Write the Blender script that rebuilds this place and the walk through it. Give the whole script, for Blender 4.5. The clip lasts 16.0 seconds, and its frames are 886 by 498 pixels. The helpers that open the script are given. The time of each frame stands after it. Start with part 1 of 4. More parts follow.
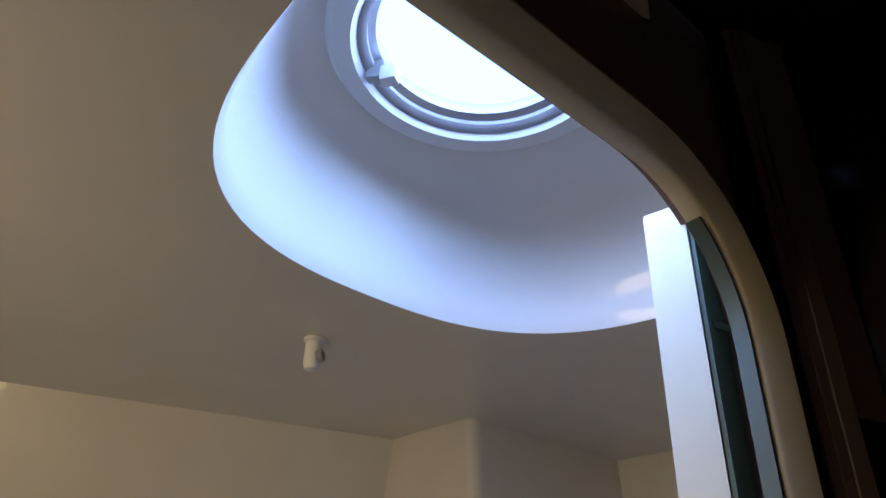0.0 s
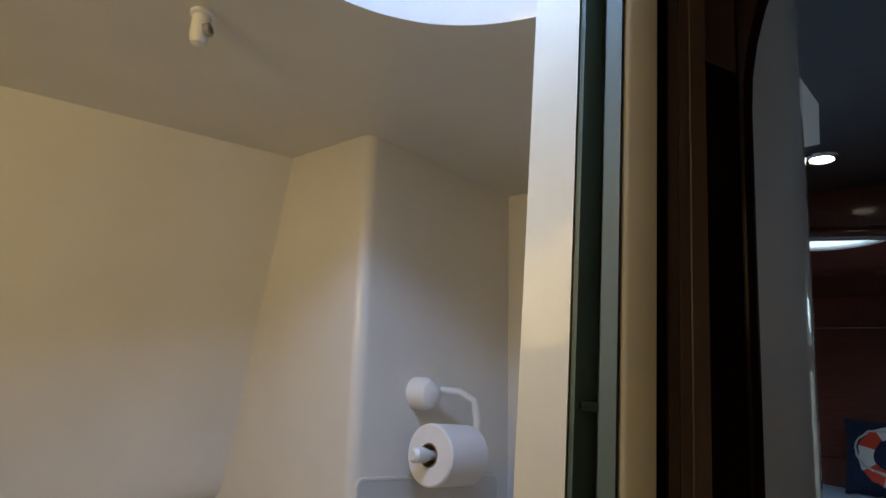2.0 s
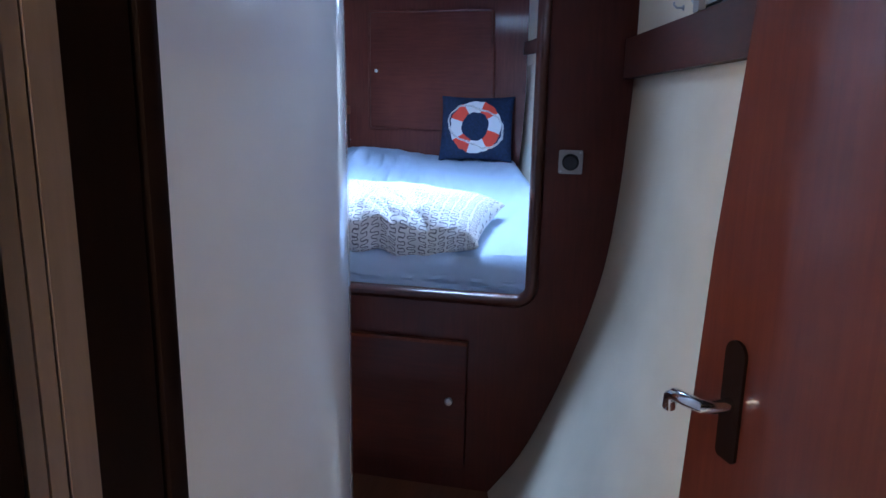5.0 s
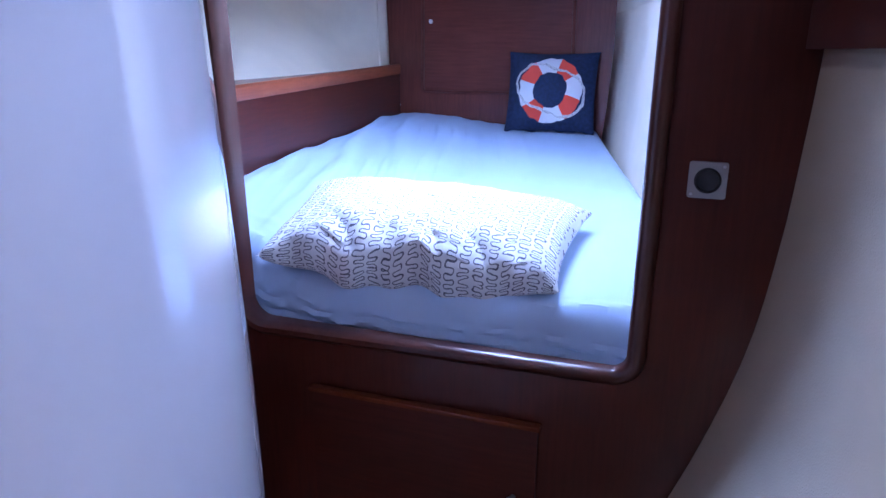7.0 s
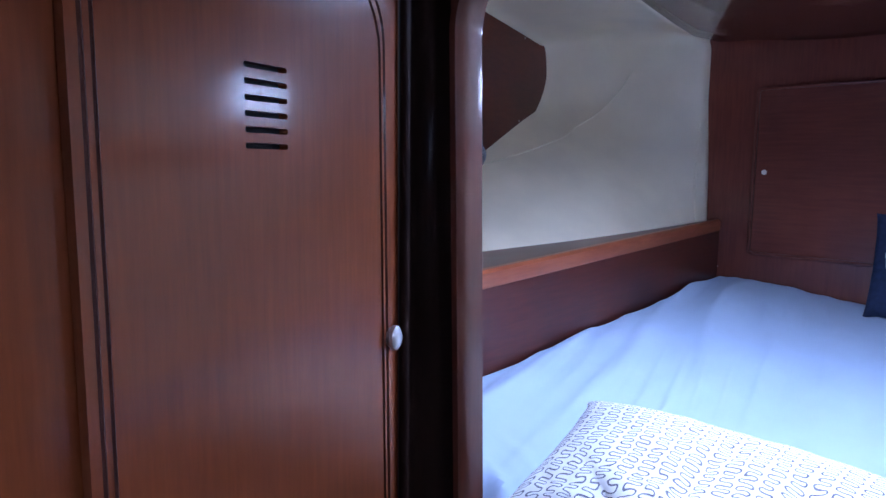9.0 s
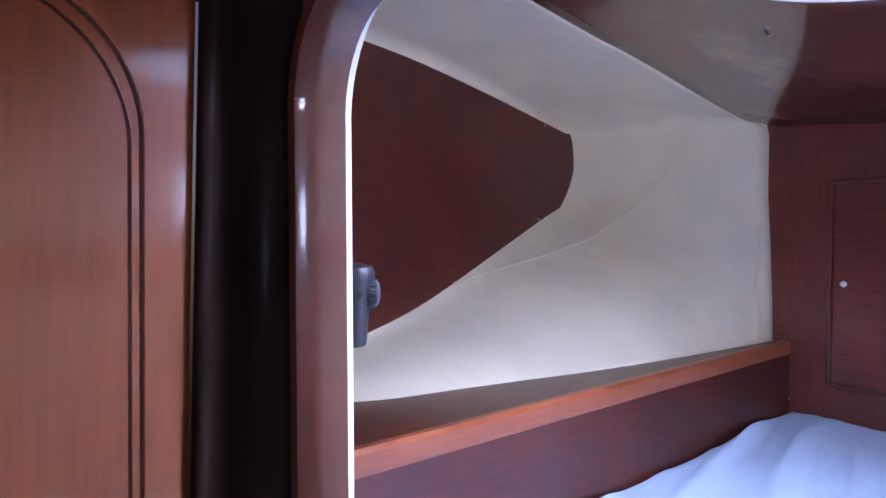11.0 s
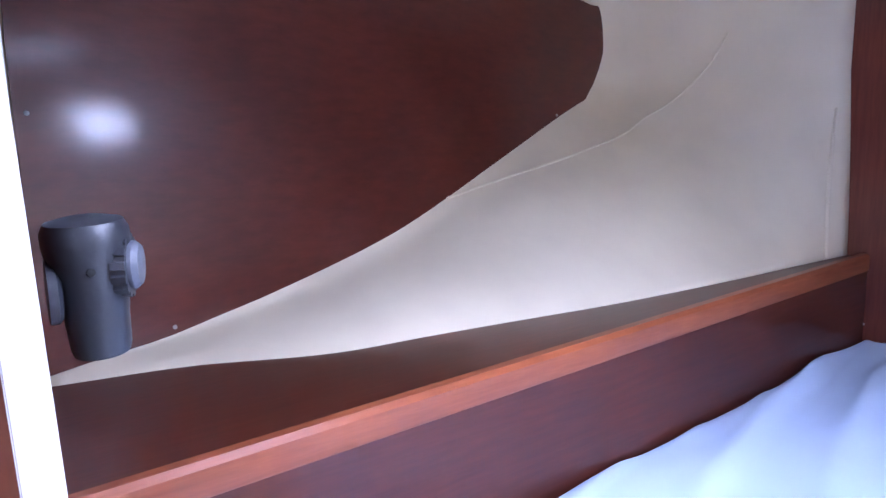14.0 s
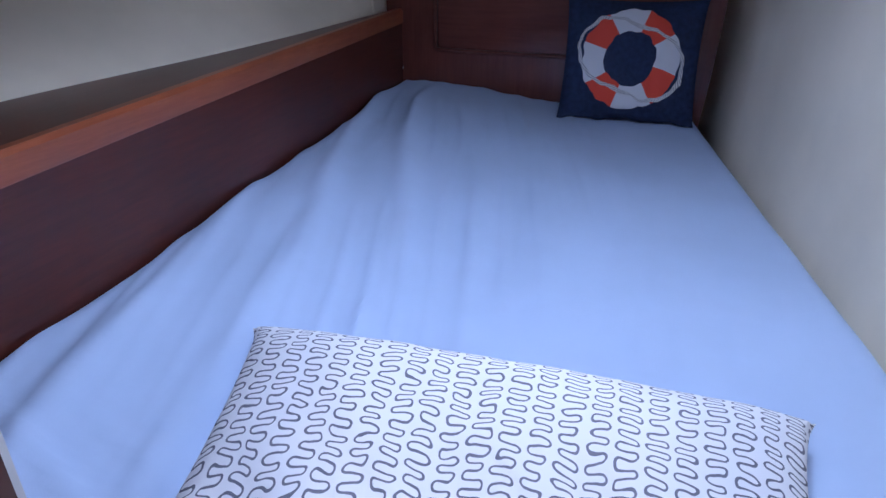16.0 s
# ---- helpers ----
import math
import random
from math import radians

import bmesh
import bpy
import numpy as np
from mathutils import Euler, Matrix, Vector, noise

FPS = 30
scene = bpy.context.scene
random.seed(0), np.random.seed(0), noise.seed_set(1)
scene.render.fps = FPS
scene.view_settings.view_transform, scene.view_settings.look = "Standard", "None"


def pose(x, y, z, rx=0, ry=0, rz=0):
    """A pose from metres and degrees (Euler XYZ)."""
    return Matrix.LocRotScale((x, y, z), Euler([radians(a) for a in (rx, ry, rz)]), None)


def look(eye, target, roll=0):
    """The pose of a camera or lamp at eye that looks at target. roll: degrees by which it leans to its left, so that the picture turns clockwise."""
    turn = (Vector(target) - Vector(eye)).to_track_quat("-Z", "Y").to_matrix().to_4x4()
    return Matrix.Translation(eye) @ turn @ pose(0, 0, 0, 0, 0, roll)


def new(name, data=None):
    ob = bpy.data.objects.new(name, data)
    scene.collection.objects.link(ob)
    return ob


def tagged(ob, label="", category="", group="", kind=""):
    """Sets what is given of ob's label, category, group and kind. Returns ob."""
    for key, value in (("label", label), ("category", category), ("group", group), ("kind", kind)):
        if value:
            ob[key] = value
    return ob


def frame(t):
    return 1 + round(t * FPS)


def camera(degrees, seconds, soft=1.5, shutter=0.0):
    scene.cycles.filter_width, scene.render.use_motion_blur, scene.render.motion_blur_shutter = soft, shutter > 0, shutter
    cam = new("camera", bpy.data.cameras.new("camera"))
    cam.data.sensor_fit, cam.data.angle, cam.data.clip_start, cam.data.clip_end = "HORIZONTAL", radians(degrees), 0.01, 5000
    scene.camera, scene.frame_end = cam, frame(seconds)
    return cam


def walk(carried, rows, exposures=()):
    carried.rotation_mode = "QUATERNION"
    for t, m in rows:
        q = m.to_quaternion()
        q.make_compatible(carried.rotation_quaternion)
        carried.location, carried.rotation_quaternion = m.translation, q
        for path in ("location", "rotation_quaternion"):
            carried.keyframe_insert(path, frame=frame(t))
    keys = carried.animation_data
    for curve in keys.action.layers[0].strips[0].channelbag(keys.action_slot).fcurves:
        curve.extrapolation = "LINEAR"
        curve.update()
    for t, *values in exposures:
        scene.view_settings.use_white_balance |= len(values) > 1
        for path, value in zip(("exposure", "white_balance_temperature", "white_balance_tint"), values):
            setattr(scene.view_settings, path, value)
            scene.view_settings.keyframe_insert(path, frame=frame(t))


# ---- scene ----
cam = camera(67.5, 16.0)
PATH = [
    (0, (0.117, -2.231, 1.361), (-1.228, -1.152, 2.375), 3.0),
    (0.5, (0.128, -2.233, 1.351), (-1.213, -1.137, 2.35), 2.9),
    (1, (0.127, -2.235, 1.329), (-1.216, -1.065, 2.239), 2.4),
    (1.5, (0.113, -2.215, 1.249), (-1.221, -0.934, 2.01), 1.2),
    (2, (0.120, -2.165, 1.234), (-1.209, -0.741, 1.688), 4.4),
    (2.5, (0.139, -2.162, 1.278), (-1.122, -0.611, 1.35), 4.3),
    (3, (0.171, -2.158, 1.227), (-0.912, -0.478, 1.16), 2.9),
    (3.5, (0.244, -2.157, 1.195), (-0.626, -0.363, 1.03), 2.4),
    (4, (0.29, -2.115, 1.205), (-0.357, -0.244, 0.922), 2.5),
    (4.2, (0.271, -2.1, 1.203), (-0.284, -0.202, 0.905), 2.7),
    (6.3, (0.124, -1.559, 1.288), (-0.278, 0.304, 0.683), 0.0),
    (6.5, (0.104, -1.489, 1.293), (-0.35, 0.36, 0.682), -0.1),
    (7, (0.045, -1.323, 1.315), (-0.569, 0.494, 0.747), 0.4),
    (7.5, (0.005, -1.199, 1.376), (-0.801, 0.553, 0.847), 0.3),
    (8, (-0.042, -1.129, 1.411), (-1.041, 0.55, 0.985), 0.7),
    (8.5, (-0.072, -1.006, 1.445), (-1.309, 0.53, 1.114), 0.3),
    (9, (-0.116, -0.882, 1.492), (-1.528, 0.511, 1.237), 0.6),
    (9.5, (-0.118, -0.816, 1.525), (-1.579, 0.537, 1.34), 1.8),
    (10, (-0.126, -0.703, 1.53), (-1.595, 0.651, 1.431), 2.6),
    (10.2, (-0.146, -0.644, 1.533), (-1.609, 0.717, 1.457), 2.6),
    (12.5, (-0.434, -0.019, 1.631), (-2.375, 0.902, 1.719), -2.4),
    (13, (-0.441, 0.006, 1.615), (-2.394, 0.879, 1.606), -2.4),
    (13.5, (-0.447, 0.009, 1.612), (-2.336, 0.941, 1.441), -1.3),
    (14, (-0.450, 0.004, 1.592), (-2.160, 1.131, 1.278), -1.1),
    (14.5, (-0.495, -0.060, 1.545), (-1.887, 1.298, 1.123), 0.1),
    (15, (-0.507, -0.156, 1.546), (-1.542, 1.456, 0.95), 0.2),
    (15.5, (-0.460, -0.260, 1.525), (-1.213, 1.443, 0.810), -0.2),
    (16, (-0.403, -0.299, 1.484), (-0.973, 1.425, 0.640), 0.5),
]
EXPOSURE = [(0, -2.4, 6300, 8), (1.5, -2.25, 6900, 6), (2.0, -1.97, 7500, 0), (2.5, -1.62, 7400, 1), (3.0, -1.17, 7200, 0), (3.5, -0.95, 6700, 4), (4.0, -0.55, 6200, 6), (6.3, 0.5, 4950, 24), (7.0, 0.37, 5200, 32), (7.5, 0.27, 5300, 32), (8.5, -0.2, 5650, 24), (9.0, -0.15, 5800, 26), (9.5, 0.1, 6300, 32), (10.2, 0.3, 6400, 34), (12.5, 0.95, 6450, 32), (14.0, 0.75, 6500, 34), (14.5, 0.3, 6300, 34), (15.0, -0.15, 6200, 31), (15.5, -0.45, 6150, 28), (16.0, -1.05, 6250, 26)]
walk(cam, [(t, look(eye, target, roll)) for t, eye, target, roll in PATH], EXPOSURE)

from mathutils.bvhtree import BVHTree

# ---------------------------------------------------------------- world and lights
world = bpy.data.worlds.new("sky")
scene.world = world
world.use_nodes = True
wn = world.node_tree.nodes
sky = wn.new("ShaderNodeTexSky")
sky.sky_type = "NISHITA"
sky.sun_disc = False
sky.sun_elevation, sky.sun_rotation = radians(80), radians(200)
world.node_tree.links.new(sky.outputs[0], wn["Background"].inputs[0])
wn["Background"].inputs[1].default_value = 0.12


def area_lamp(name, m, sx, sy, watts, colour, shape="RECTANGLE"):
    d = bpy.data.lights.new(name, "AREA")
    d.shape, d.size, d.size_y, d.energy, d.color = shape, sx, sy, watts, colour
    ob = new(name, d)
    ob.matrix_world = m
    return ob


def spot_lamp(name, m, watts, colour, angle, radius):
    d = bpy.data.lights.new(name, "SPOT")
    d.energy, d.color, d.spot_size, d.spot_blend, d.shadow_soft_size = watts, colour, radians(angle), 0.6, radius
    ob = new(name, d)
    ob.matrix_world = m
    return ob


DAY = (0.52, 0.70, 1.0)
sun_data = bpy.data.lights.new("sun", "SUN")
sun_data.energy, sun_data.angle, sun_data.color = 1.0, radians(6), (0.80, 0.90, 1.0)
sun = new("sun", sun_data)
sun.matrix_world = look((0, 0, 6), (-0.35, -0.95, 0))
# daylight in the bunk hatch, the cabin portlight, the bunk portlight and the shower-room hatch
area_lamp("hatch_daylight", pose(-0.49, 0.50, 2.06), 0.50, 0.50, 26.0, DAY, "DISK")
area_lamp("cabin_portlight_daylight", look((0.50, -0.52, 1.56), (-0.3, -0.75, 1.45)), 0.30, 0.19, 4.5, DAY)
area_lamp("bunk_portlight_daylight", look((0.06, 1.12, 1.74), (-0.7, 0.95, 1.6)), 0.30, 0.17, 6.0, DAY)
area_lamp("shower_hatch_daylight", pose(-0.24, -1.90, 1.93), 0.28, 0.28, 52.0, (0.30, 0.47, 1.0), "DISK")
# warm lamp of the shower room and the cabin downlight
area_lamp("shower_room_lamp", look((-0.50, -2.72, 1.64), (-0.75, -1.5, 1.0)), 0.42, 0.42, 25.0, (1.0, 0.74, 0.40), "DISK")
spot_lamp("cabin_downlight_lamp", look((-0.28, -0.30, 1.925), (-0.28, -0.30, 0)), 1.9, (1.0, 0.9, 0.8), 110, 0.02)


# ---------------------------------------------------------------- materials
def shader(name):
    m = bpy.data.materials.new(name)
    m.use_nodes = True
    return m, m.node_tree.nodes, m.node_tree.links, m.node_tree.nodes["Principled BSDF"]


def ramp_node(n, stops):
    r = n.new("ShaderNodeValToRGB")
    r.color_ramp.elements[0].position, r.color_ramp.elements[0].color = stops[0][0], (*stops[0][1], 1)
    r.color_ramp.elements[1].position, r.color_ramp.elements[1].color = stops[-1][0], (*stops[-1][1], 1)
    for p, c in stops[1:-1]:
        e = r.color_ramp.elements.new(p)
        e.color = (*c, 1)
    return r


def wood(name, dark, light, grain=(1, 1, 14), rough=0.38, coat=0.35, spec=0.25):
    """Varnished timber: long fibres along one axis, cloudy stain over it."""
    m, n, k, b = shader(name)
    tc, mp = n.new("ShaderNodeTexCoord"), n.new("ShaderNodeMapping")
    k.new(tc.outputs["Object"], mp.inputs[0])
    mp.inputs["Scale"].default_value = tuple(30.0 / g for g in grain)
    fib, cloud = n.new("ShaderNodeTexNoise"), n.new("ShaderNodeTexNoise")
    fib.inputs["Scale"].default_value, fib.inputs["Detail"].default_value = 3.0, 8
    fib.inputs["Roughness"].default_value = 0.65
    cloud.inputs["Scale"].default_value, cloud.inputs["Detail"].default_value = 3.5, 3
    k.new(mp.outputs[0], fib.inputs[0])
    k.new(tc.outputs["Object"], cloud.inputs[0])
    mid = tuple((a + c) / 2 for a, c in zip(dark, light))
    r = ramp_node(n, [(0.12, dark), (0.5, mid), (0.88, light)])
    mx = n.new("ShaderNodeMix")
    mx.data_type, mx.blend_type = "RGBA", "MULTIPLY"
    mx.inputs["Factor"].default_value = 0.55
    cr = ramp_node(n, [(0.3, (0.55, 0.5, 0.5)), (0.7, (1.15, 1.1, 1.05))])
    k.new(fib.outputs["Fac"], r.inputs[0])
    k.new(cloud.outputs["Fac"], cr.inputs[0])
    k.new(r.outputs[0], mx.inputs["A"])
    k.new(cr.outputs[0], mx.inputs["B"])
    k.new(mx.outputs["Result"], b.inputs["Base Color"])
    rr = n.new("ShaderNodeMapRange")
    rr.inputs["To Min"].default_value, rr.inputs["To Max"].default_value = rough - 0.06, rough + 0.10
    k.new(cloud.outputs["Fac"], rr.inputs[0])
    k.new(rr.outputs[0], b.inputs["Roughness"])
    b.inputs["Coat Weight"].default_value, b.inputs["Coat Roughness"].default_value = coat, 0.11
    b.inputs["Specular IOR Level"].default_value = spec
    bp = n.new("ShaderNodeBump")
    bp.inputs["Strength"].default_value, bp.inputs["Distance"].default_value = 0.10, 0.002
    k.new(fib.outputs["Fac"], bp.inputs["Height"])
    k.new(bp.outputs[0], b.inputs["Normal"])
    return m


def plain(name, colour, rough=0.5, metal=0.0, vary=0.06, scale=6.0, bump=0.03, fine=180.0, coat=0.0):
    """A painted, moulded or woven surface: cloudy variation in colour and gloss, fine relief."""
    m, n, k, b = shader(name)
    tc, big, small = n.new("ShaderNodeTexCoord"), n.new("ShaderNodeTexNoise"), n.new("ShaderNodeTexNoise")
    big.inputs["Scale"].default_value, big.inputs["Detail"].default_value = scale, 5
    small.inputs["Scale"].default_value, small.inputs["Detail"].default_value = fine, 3
    k.new(tc.outputs["Object"], big.inputs[0])
    k.new(tc.outputs["Object"], small.inputs[0])
    lo = tuple(max(0, c * (1 - vary * 1.6)) for c in colour)
    hi = tuple(min(1, c * (1 + vary)) for c in colour)
    r = ramp_node(n, [(0.3, lo), (0.7, hi)])
    k.new(big.outputs["Fac"], r.inputs[0])
    k.new(r.outputs[0], b.inputs["Base Color"])
    rr = n.new("ShaderNodeMapRange")
    rr.inputs["To Min"].default_value, rr.inputs["To Max"].default_value = max(0.02, rough - 0.05), min(1, rough + 0.08)
    k.new(big.outputs["Fac"], rr.inputs[0])
    k.new(rr.outputs[0], b.inputs["Roughness"])
    b.inputs["Metallic"].default_value = metal
    b.inputs["Coat Weight"].default_value = coat
    bp = n.new("ShaderNodeBump")
    bp.inputs["Strength"].default_value, bp.inputs["Distance"].default_value = bump, 0.004
    k.new(small.outputs["Fac"], bp.inputs["Height"])
    k.new(bp.outputs[0], b.inputs["Normal"])
    return m


def glass(name, colour=(1, 1, 1), rough=0.0):
    m, n, k, b = shader(name)
    b.inputs["Base Color"].default_value = (*colour, 1)
    b.inputs["Roughness"].default_value = rough
    b.inputs["Transmission Weight"].default_value = 1.0
    b.inputs["IOR"].default_value = 1.15
    return m


def glow(name, colour, strength):
    m, n, k, b = shader(name)
    b.inputs["Emission Color"].default_value = (*colour, 1)
    b.inputs["Emission Strength"].default_value = strength
    return m


def maths(n, k, op, a, c=None):
    q = n.new("ShaderNodeMath")
    q.operation = op
    for i, v in enumerate((a, c)):
        if v is None:
            continue
        if isinstance(v, (int, float)):
            q.inputs[i].default_value = v
        else:
            k.new(v, q.inputs[i])
    return q.outputs[0]


def squiggle_cloth():
    """White cotton printed with grey meandering lines, in columns."""
    m, n, k, b = shader("squiggle_cotton")
    uv, sep = n.new("ShaderNodeUVMap"), n.new("ShaderNodeSeparateXYZ")
    k.new(uv.outputs[0], sep.inputs[0])
    wob = n.new("ShaderNodeTexNoise")
    wob.inputs["Scale"].default_value, wob.inputs["Detail"].default_value = 24.0, 1.0
    k.new(uv.outputs[0], wob.inputs[0])
    tint = n.new("ShaderNodeSeparateColor")
    k.new(wob.outputs["Color"], tint.inputs[0])

    def stray(axis, by):
        return maths(n, k, "ADD", sep.outputs[axis], maths(n, k, "MULTIPLY", maths(n, k, "SUBTRACT", tint.outputs[axis], 0.5), by))

    # columns of level runs, joined by half rounds at alternate ends
    run, half, column = 0.0112, 0.0066, 0.0345
    col_u = maths(n, k, "ADD", maths(n, k, "MULTIPLY", stray(0, 0.020), 1 / column), 40.0)
    x = maths(n, k, "MULTIPLY", maths(n, k, "SUBTRACT", maths(n, k, "FRACT", col_u), 0.5), column)
    odd = maths(n, k, "MODULO", maths(n, k, "FLOOR", col_u), 2.0)
    row = maths(n, k, "ADD", maths(n, k, "MULTIPLY", stray(1, 0.024), 0.5 / run), maths(n, k, "MULTIPLY", odd, 0.3))
    end = maths(n, k, "MULTIPLY", maths(n, k, "GREATER_THAN", x, 0.0), 0.5)
    turn = maths(n, k, "SUBTRACT", maths(n, k, "FRACT", maths(n, k, "ADD", maths(n, k, "ADD", row, end), 40.25)), 0.5)
    turn = maths(n, k, "MULTIPLY", turn, 2 * run)
    over = maths(n, k, "MAXIMUM", maths(n, k, "SUBTRACT", maths(n, k, "ABSOLUTE", x), half), 0.0)
    far = maths(n, k, "SQRT", maths(n, k, "ADD", maths(n, k, "MULTIPLY", over, over), maths(n, k, "MULTIPLY", turn, turn)))
    d = maths(n, k, "ABSOLUTE", maths(n, k, "SUBTRACT", far, run / 2))
    line = maths(n, k, "LESS_THAN", d, 0.00155)
    mx = n.new("ShaderNodeMix")
    mx.data_type = "RGBA"
    mx.inputs["A"].default_value, mx.inputs["B"].default_value = (0.80, 0.80, 0.80, 1), (0.13, 0.13, 0.16, 1)
    k.new(line, mx.inputs["Factor"])
    k.new(mx.outputs["Result"], b.inputs["Base Color"])
    b.inputs["Roughness"].default_value = 0.85
    t = n.new("ShaderNodeTexNoise")
    t.inputs["Scale"].default_value = 35.0
    tc = n.new("ShaderNodeTexCoord")
    k.new(tc.outputs["Object"], t.inputs[0])
    bp = n.new("ShaderNodeBump")
    bp.inputs["Strength"].default_value, bp.inputs["Distance"].default_value = 0.25, 0.006
    k.new(t.outputs["Fac"], bp.inputs["Height"])
    k.new(bp.outputs[0], b.inputs["Normal"])
    return m


def ring_cloth():
    """Navy canvas printed with a red and white life ring and its grab rope."""
    m, n, k, b = shader("life_ring_canvas")
    uv, sep = n.new("ShaderNodeUVMap"), n.new("ShaderNodeSeparateXYZ")
    k.new(uv.outputs[0], sep.inputs[0])
    x, y = sep.outputs[0], sep.outputs[1]
    slack = n.new("ShaderNodeTexNoise")
    slack.inputs["Scale"].default_value, slack.inputs["Detail"].default_value = 17.0, 1.0
    k.new(uv.outputs[0], slack.inputs[0])
    rad = maths(n, k, "SQRT", maths(n, k, "ADD", maths(n, k, "MULTIPLY", x, x), maths(n, k, "MULTIPLY", y, y)))
    rad = maths(n, k, "ADD", rad, maths(n, k, "MULTIPLY", maths(n, k, "SUBTRACT", slack.outputs["Fac"], 0.5), 0.030))
    ang = maths(n, k, "ARCTAN2", y, x)
    ring = maths(n, k, "LESS_THAN", maths(n, k, "ABSOLUTE", maths(n, k, "SUBTRACT", rad, 0.122)), 0.037)
    seg = maths(n, k, "GREATER_THAN", maths(n, k, "SINE", maths(n, k, "ADD", maths(n, k, "MULTIPLY", ang, 4.0), -2.06)), 0.1)
    # the rope bellies out at two sides and crosses the ring between them
    belly = maths(n, k, "COSINE", maths(n, k, "ADD", maths(n, k, "MULTIPLY", ang, 2.0), -2.44))
    rope_r = maths(n, k, "ADD", maths(n, k, "MULTIPLY", belly, -0.038), 0.139)
    rope = maths(n, k, "LESS_THAN", maths(n, k, "ABSOLUTE", maths(n, k, "SUBTRACT", rad, rope_r)), 0.0060)
    twist = maths(n, k, "GREATER_THAN", maths(n, k, "SINE", maths(n, k, "ADD", maths(n, k, "MULTIPLY", ang, 90.0), maths(n, k, "MULTIPLY", rad, 900.0))), -0.5)

    def mix(f, a, c):
        q = n.new("ShaderNodeMix")
        q.data_type = "RGBA"
        k.new(f, q.inputs["Factor"])
        for key, v in (("A", a), ("B", c)):
            if isinstance(v, tuple):
                q.inputs[key].default_value = (*v, 1)
            else:
                k.new(v, q.inputs[key])
        return q.outputs["Result"]

    cloud = n.new("ShaderNodeTexNoise")
    cloud.inputs["Scale"].default_value = 60.0
    k.new(uv.outputs[0], cloud.inputs[0])
    navy = ramp_node(n, [(0.3, (0.009, 0.019, 0.050)), (0.7, (0.016, 0.032, 0.082))])
    k.new(cloud.outputs["Fac"], navy.inputs[0])
    body = mix(seg, (0.72, 0.72, 0.72), (0.74, 0.068, 0.035))
    col = mix(ring, navy.outputs[0], body)
    col = mix(rope, col, mix(twist, (0.25, 0.25, 0.28), (0.72, 0.70, 0.66)))
    k.new(col, b.inputs["Base Color"])
    b.inputs["Roughness"].default_value = 0.9
    bp = n.new("ShaderNodeBump")
    bp.inputs["Strength"].default_value, bp.inputs["Distance"].default_value = 0.2, 0.003
    k.new(cloud.outputs["Fac"], bp.inputs["Height"])
    k.new(bp.outputs[0], b.inputs["Normal"])
    return m


M_DARK, M_MID = (0.048, 0.009, 0.005), (0.105, 0.021, 0.010)
MAHOGANY = wood("mahogany_upright", M_DARK, M_MID)
MAHOGANY_X = wood("mahogany_across", M_DARK, M_MID, grain=(14, 1, 1))
MAHOGANY_Y = wood("mahogany_lengthways", M_DARK, M_MID, grain=(1, 14, 1))
# lighter copy of the mahogany; on the locker it paints in stronger light
DOOR_WOOD = wood("locker_mahogany", (0.098, 0.022, 0.0066), (0.182, 0.043, 0.0125), rough=0.38, coat=0.42, spec=0.12)
RAIL_WOOD = wood("rail_mahogany", (0.20, 0.045, 0.018), (0.36, 0.100, 0.040), grain=(1, 12, 1), rough=0.38)
TRIM_WOOD = wood("trim_mahogany", (0.048, 0.0105, 0.006), (0.098, 0.0235, 0.012), rough=0.38, coat=0.8)
CABIN_DOOR_WOOD = wood("door_mahogany", (0.075, 0.016, 0.009), (0.15, 0.036, 0.018), rough=0.34, coat=0.9)
PLY = wood("panel_mahogany", (0.062, 0.011, 0.007), (0.118, 0.023, 0.013), grain=(1, 12, 1.6), rough=0.38, coat=0.40)
SOLE = wood("sole_timber", (0.10, 0.035, 0.016), (0.20, 0.075, 0.032), grain=(1, 14, 1), rough=0.38)
GELCOAT = plain("white_gelcoat", (0.78, 0.79, 0.82), 0.055, vary=0.02, bump=0.01, fine=40, coat=0.5)
CREAM_GEL = plain("cream_gelcoat", (0.74, 0.71, 0.64), 0.38, vary=0.03, bump=0.02, fine=60, coat=0.5)
DOOR_CREAM = plain("cream_door_paint", (0.70, 0.635, 0.46), 0.40, vary=0.05, scale=9.0, bump=0.04, fine=70, coat=0.2)
VINYL = plain("cream_vinyl", (0.83, 0.73, 0.55), 0.62, vary=0.06, scale=3.5, bump=0.12, fine=260)
HULL_CLOTH = plain("hull_lining", (0.70, 0.62, 0.47), 0.8, vary=0.06, scale=4, bump=0.2, fine=300)
SHEET = plain("blue_cotton", (0.48, 0.61, 0.80), 0.85, vary=0.03, scale=5, bump=0.05, fine=500)
WHITE_PLASTIC = plain("white_plastic", (0.80, 0.80, 0.78), 0.35, vary=0.03, fine=80)
GREY_PLASTIC = plain("grey_plastic", (0.30, 0.29, 0.28), 0.4, vary=0.05)
WORN_GREY = plain("worn_grey_button", (0.15, 0.15, 0.15), 0.45, vary=0.3, scale=90.0)
DARK_GREY = plain("dark_grey_plastic", (0.06, 0.065, 0.08), 0.4)
BLACK_PLASTIC = plain("black_plastic", (0.015, 0.017, 0.022), 0.42, vary=0.1)
DARK_VOID = plain("dark_recess", (0.008, 0.008, 0.008), 0.9, vary=0.1)
RUBBER = plain("green_rubber", (0.055, 0.105, 0.080), 0.45, vary=0.1, scale=12)
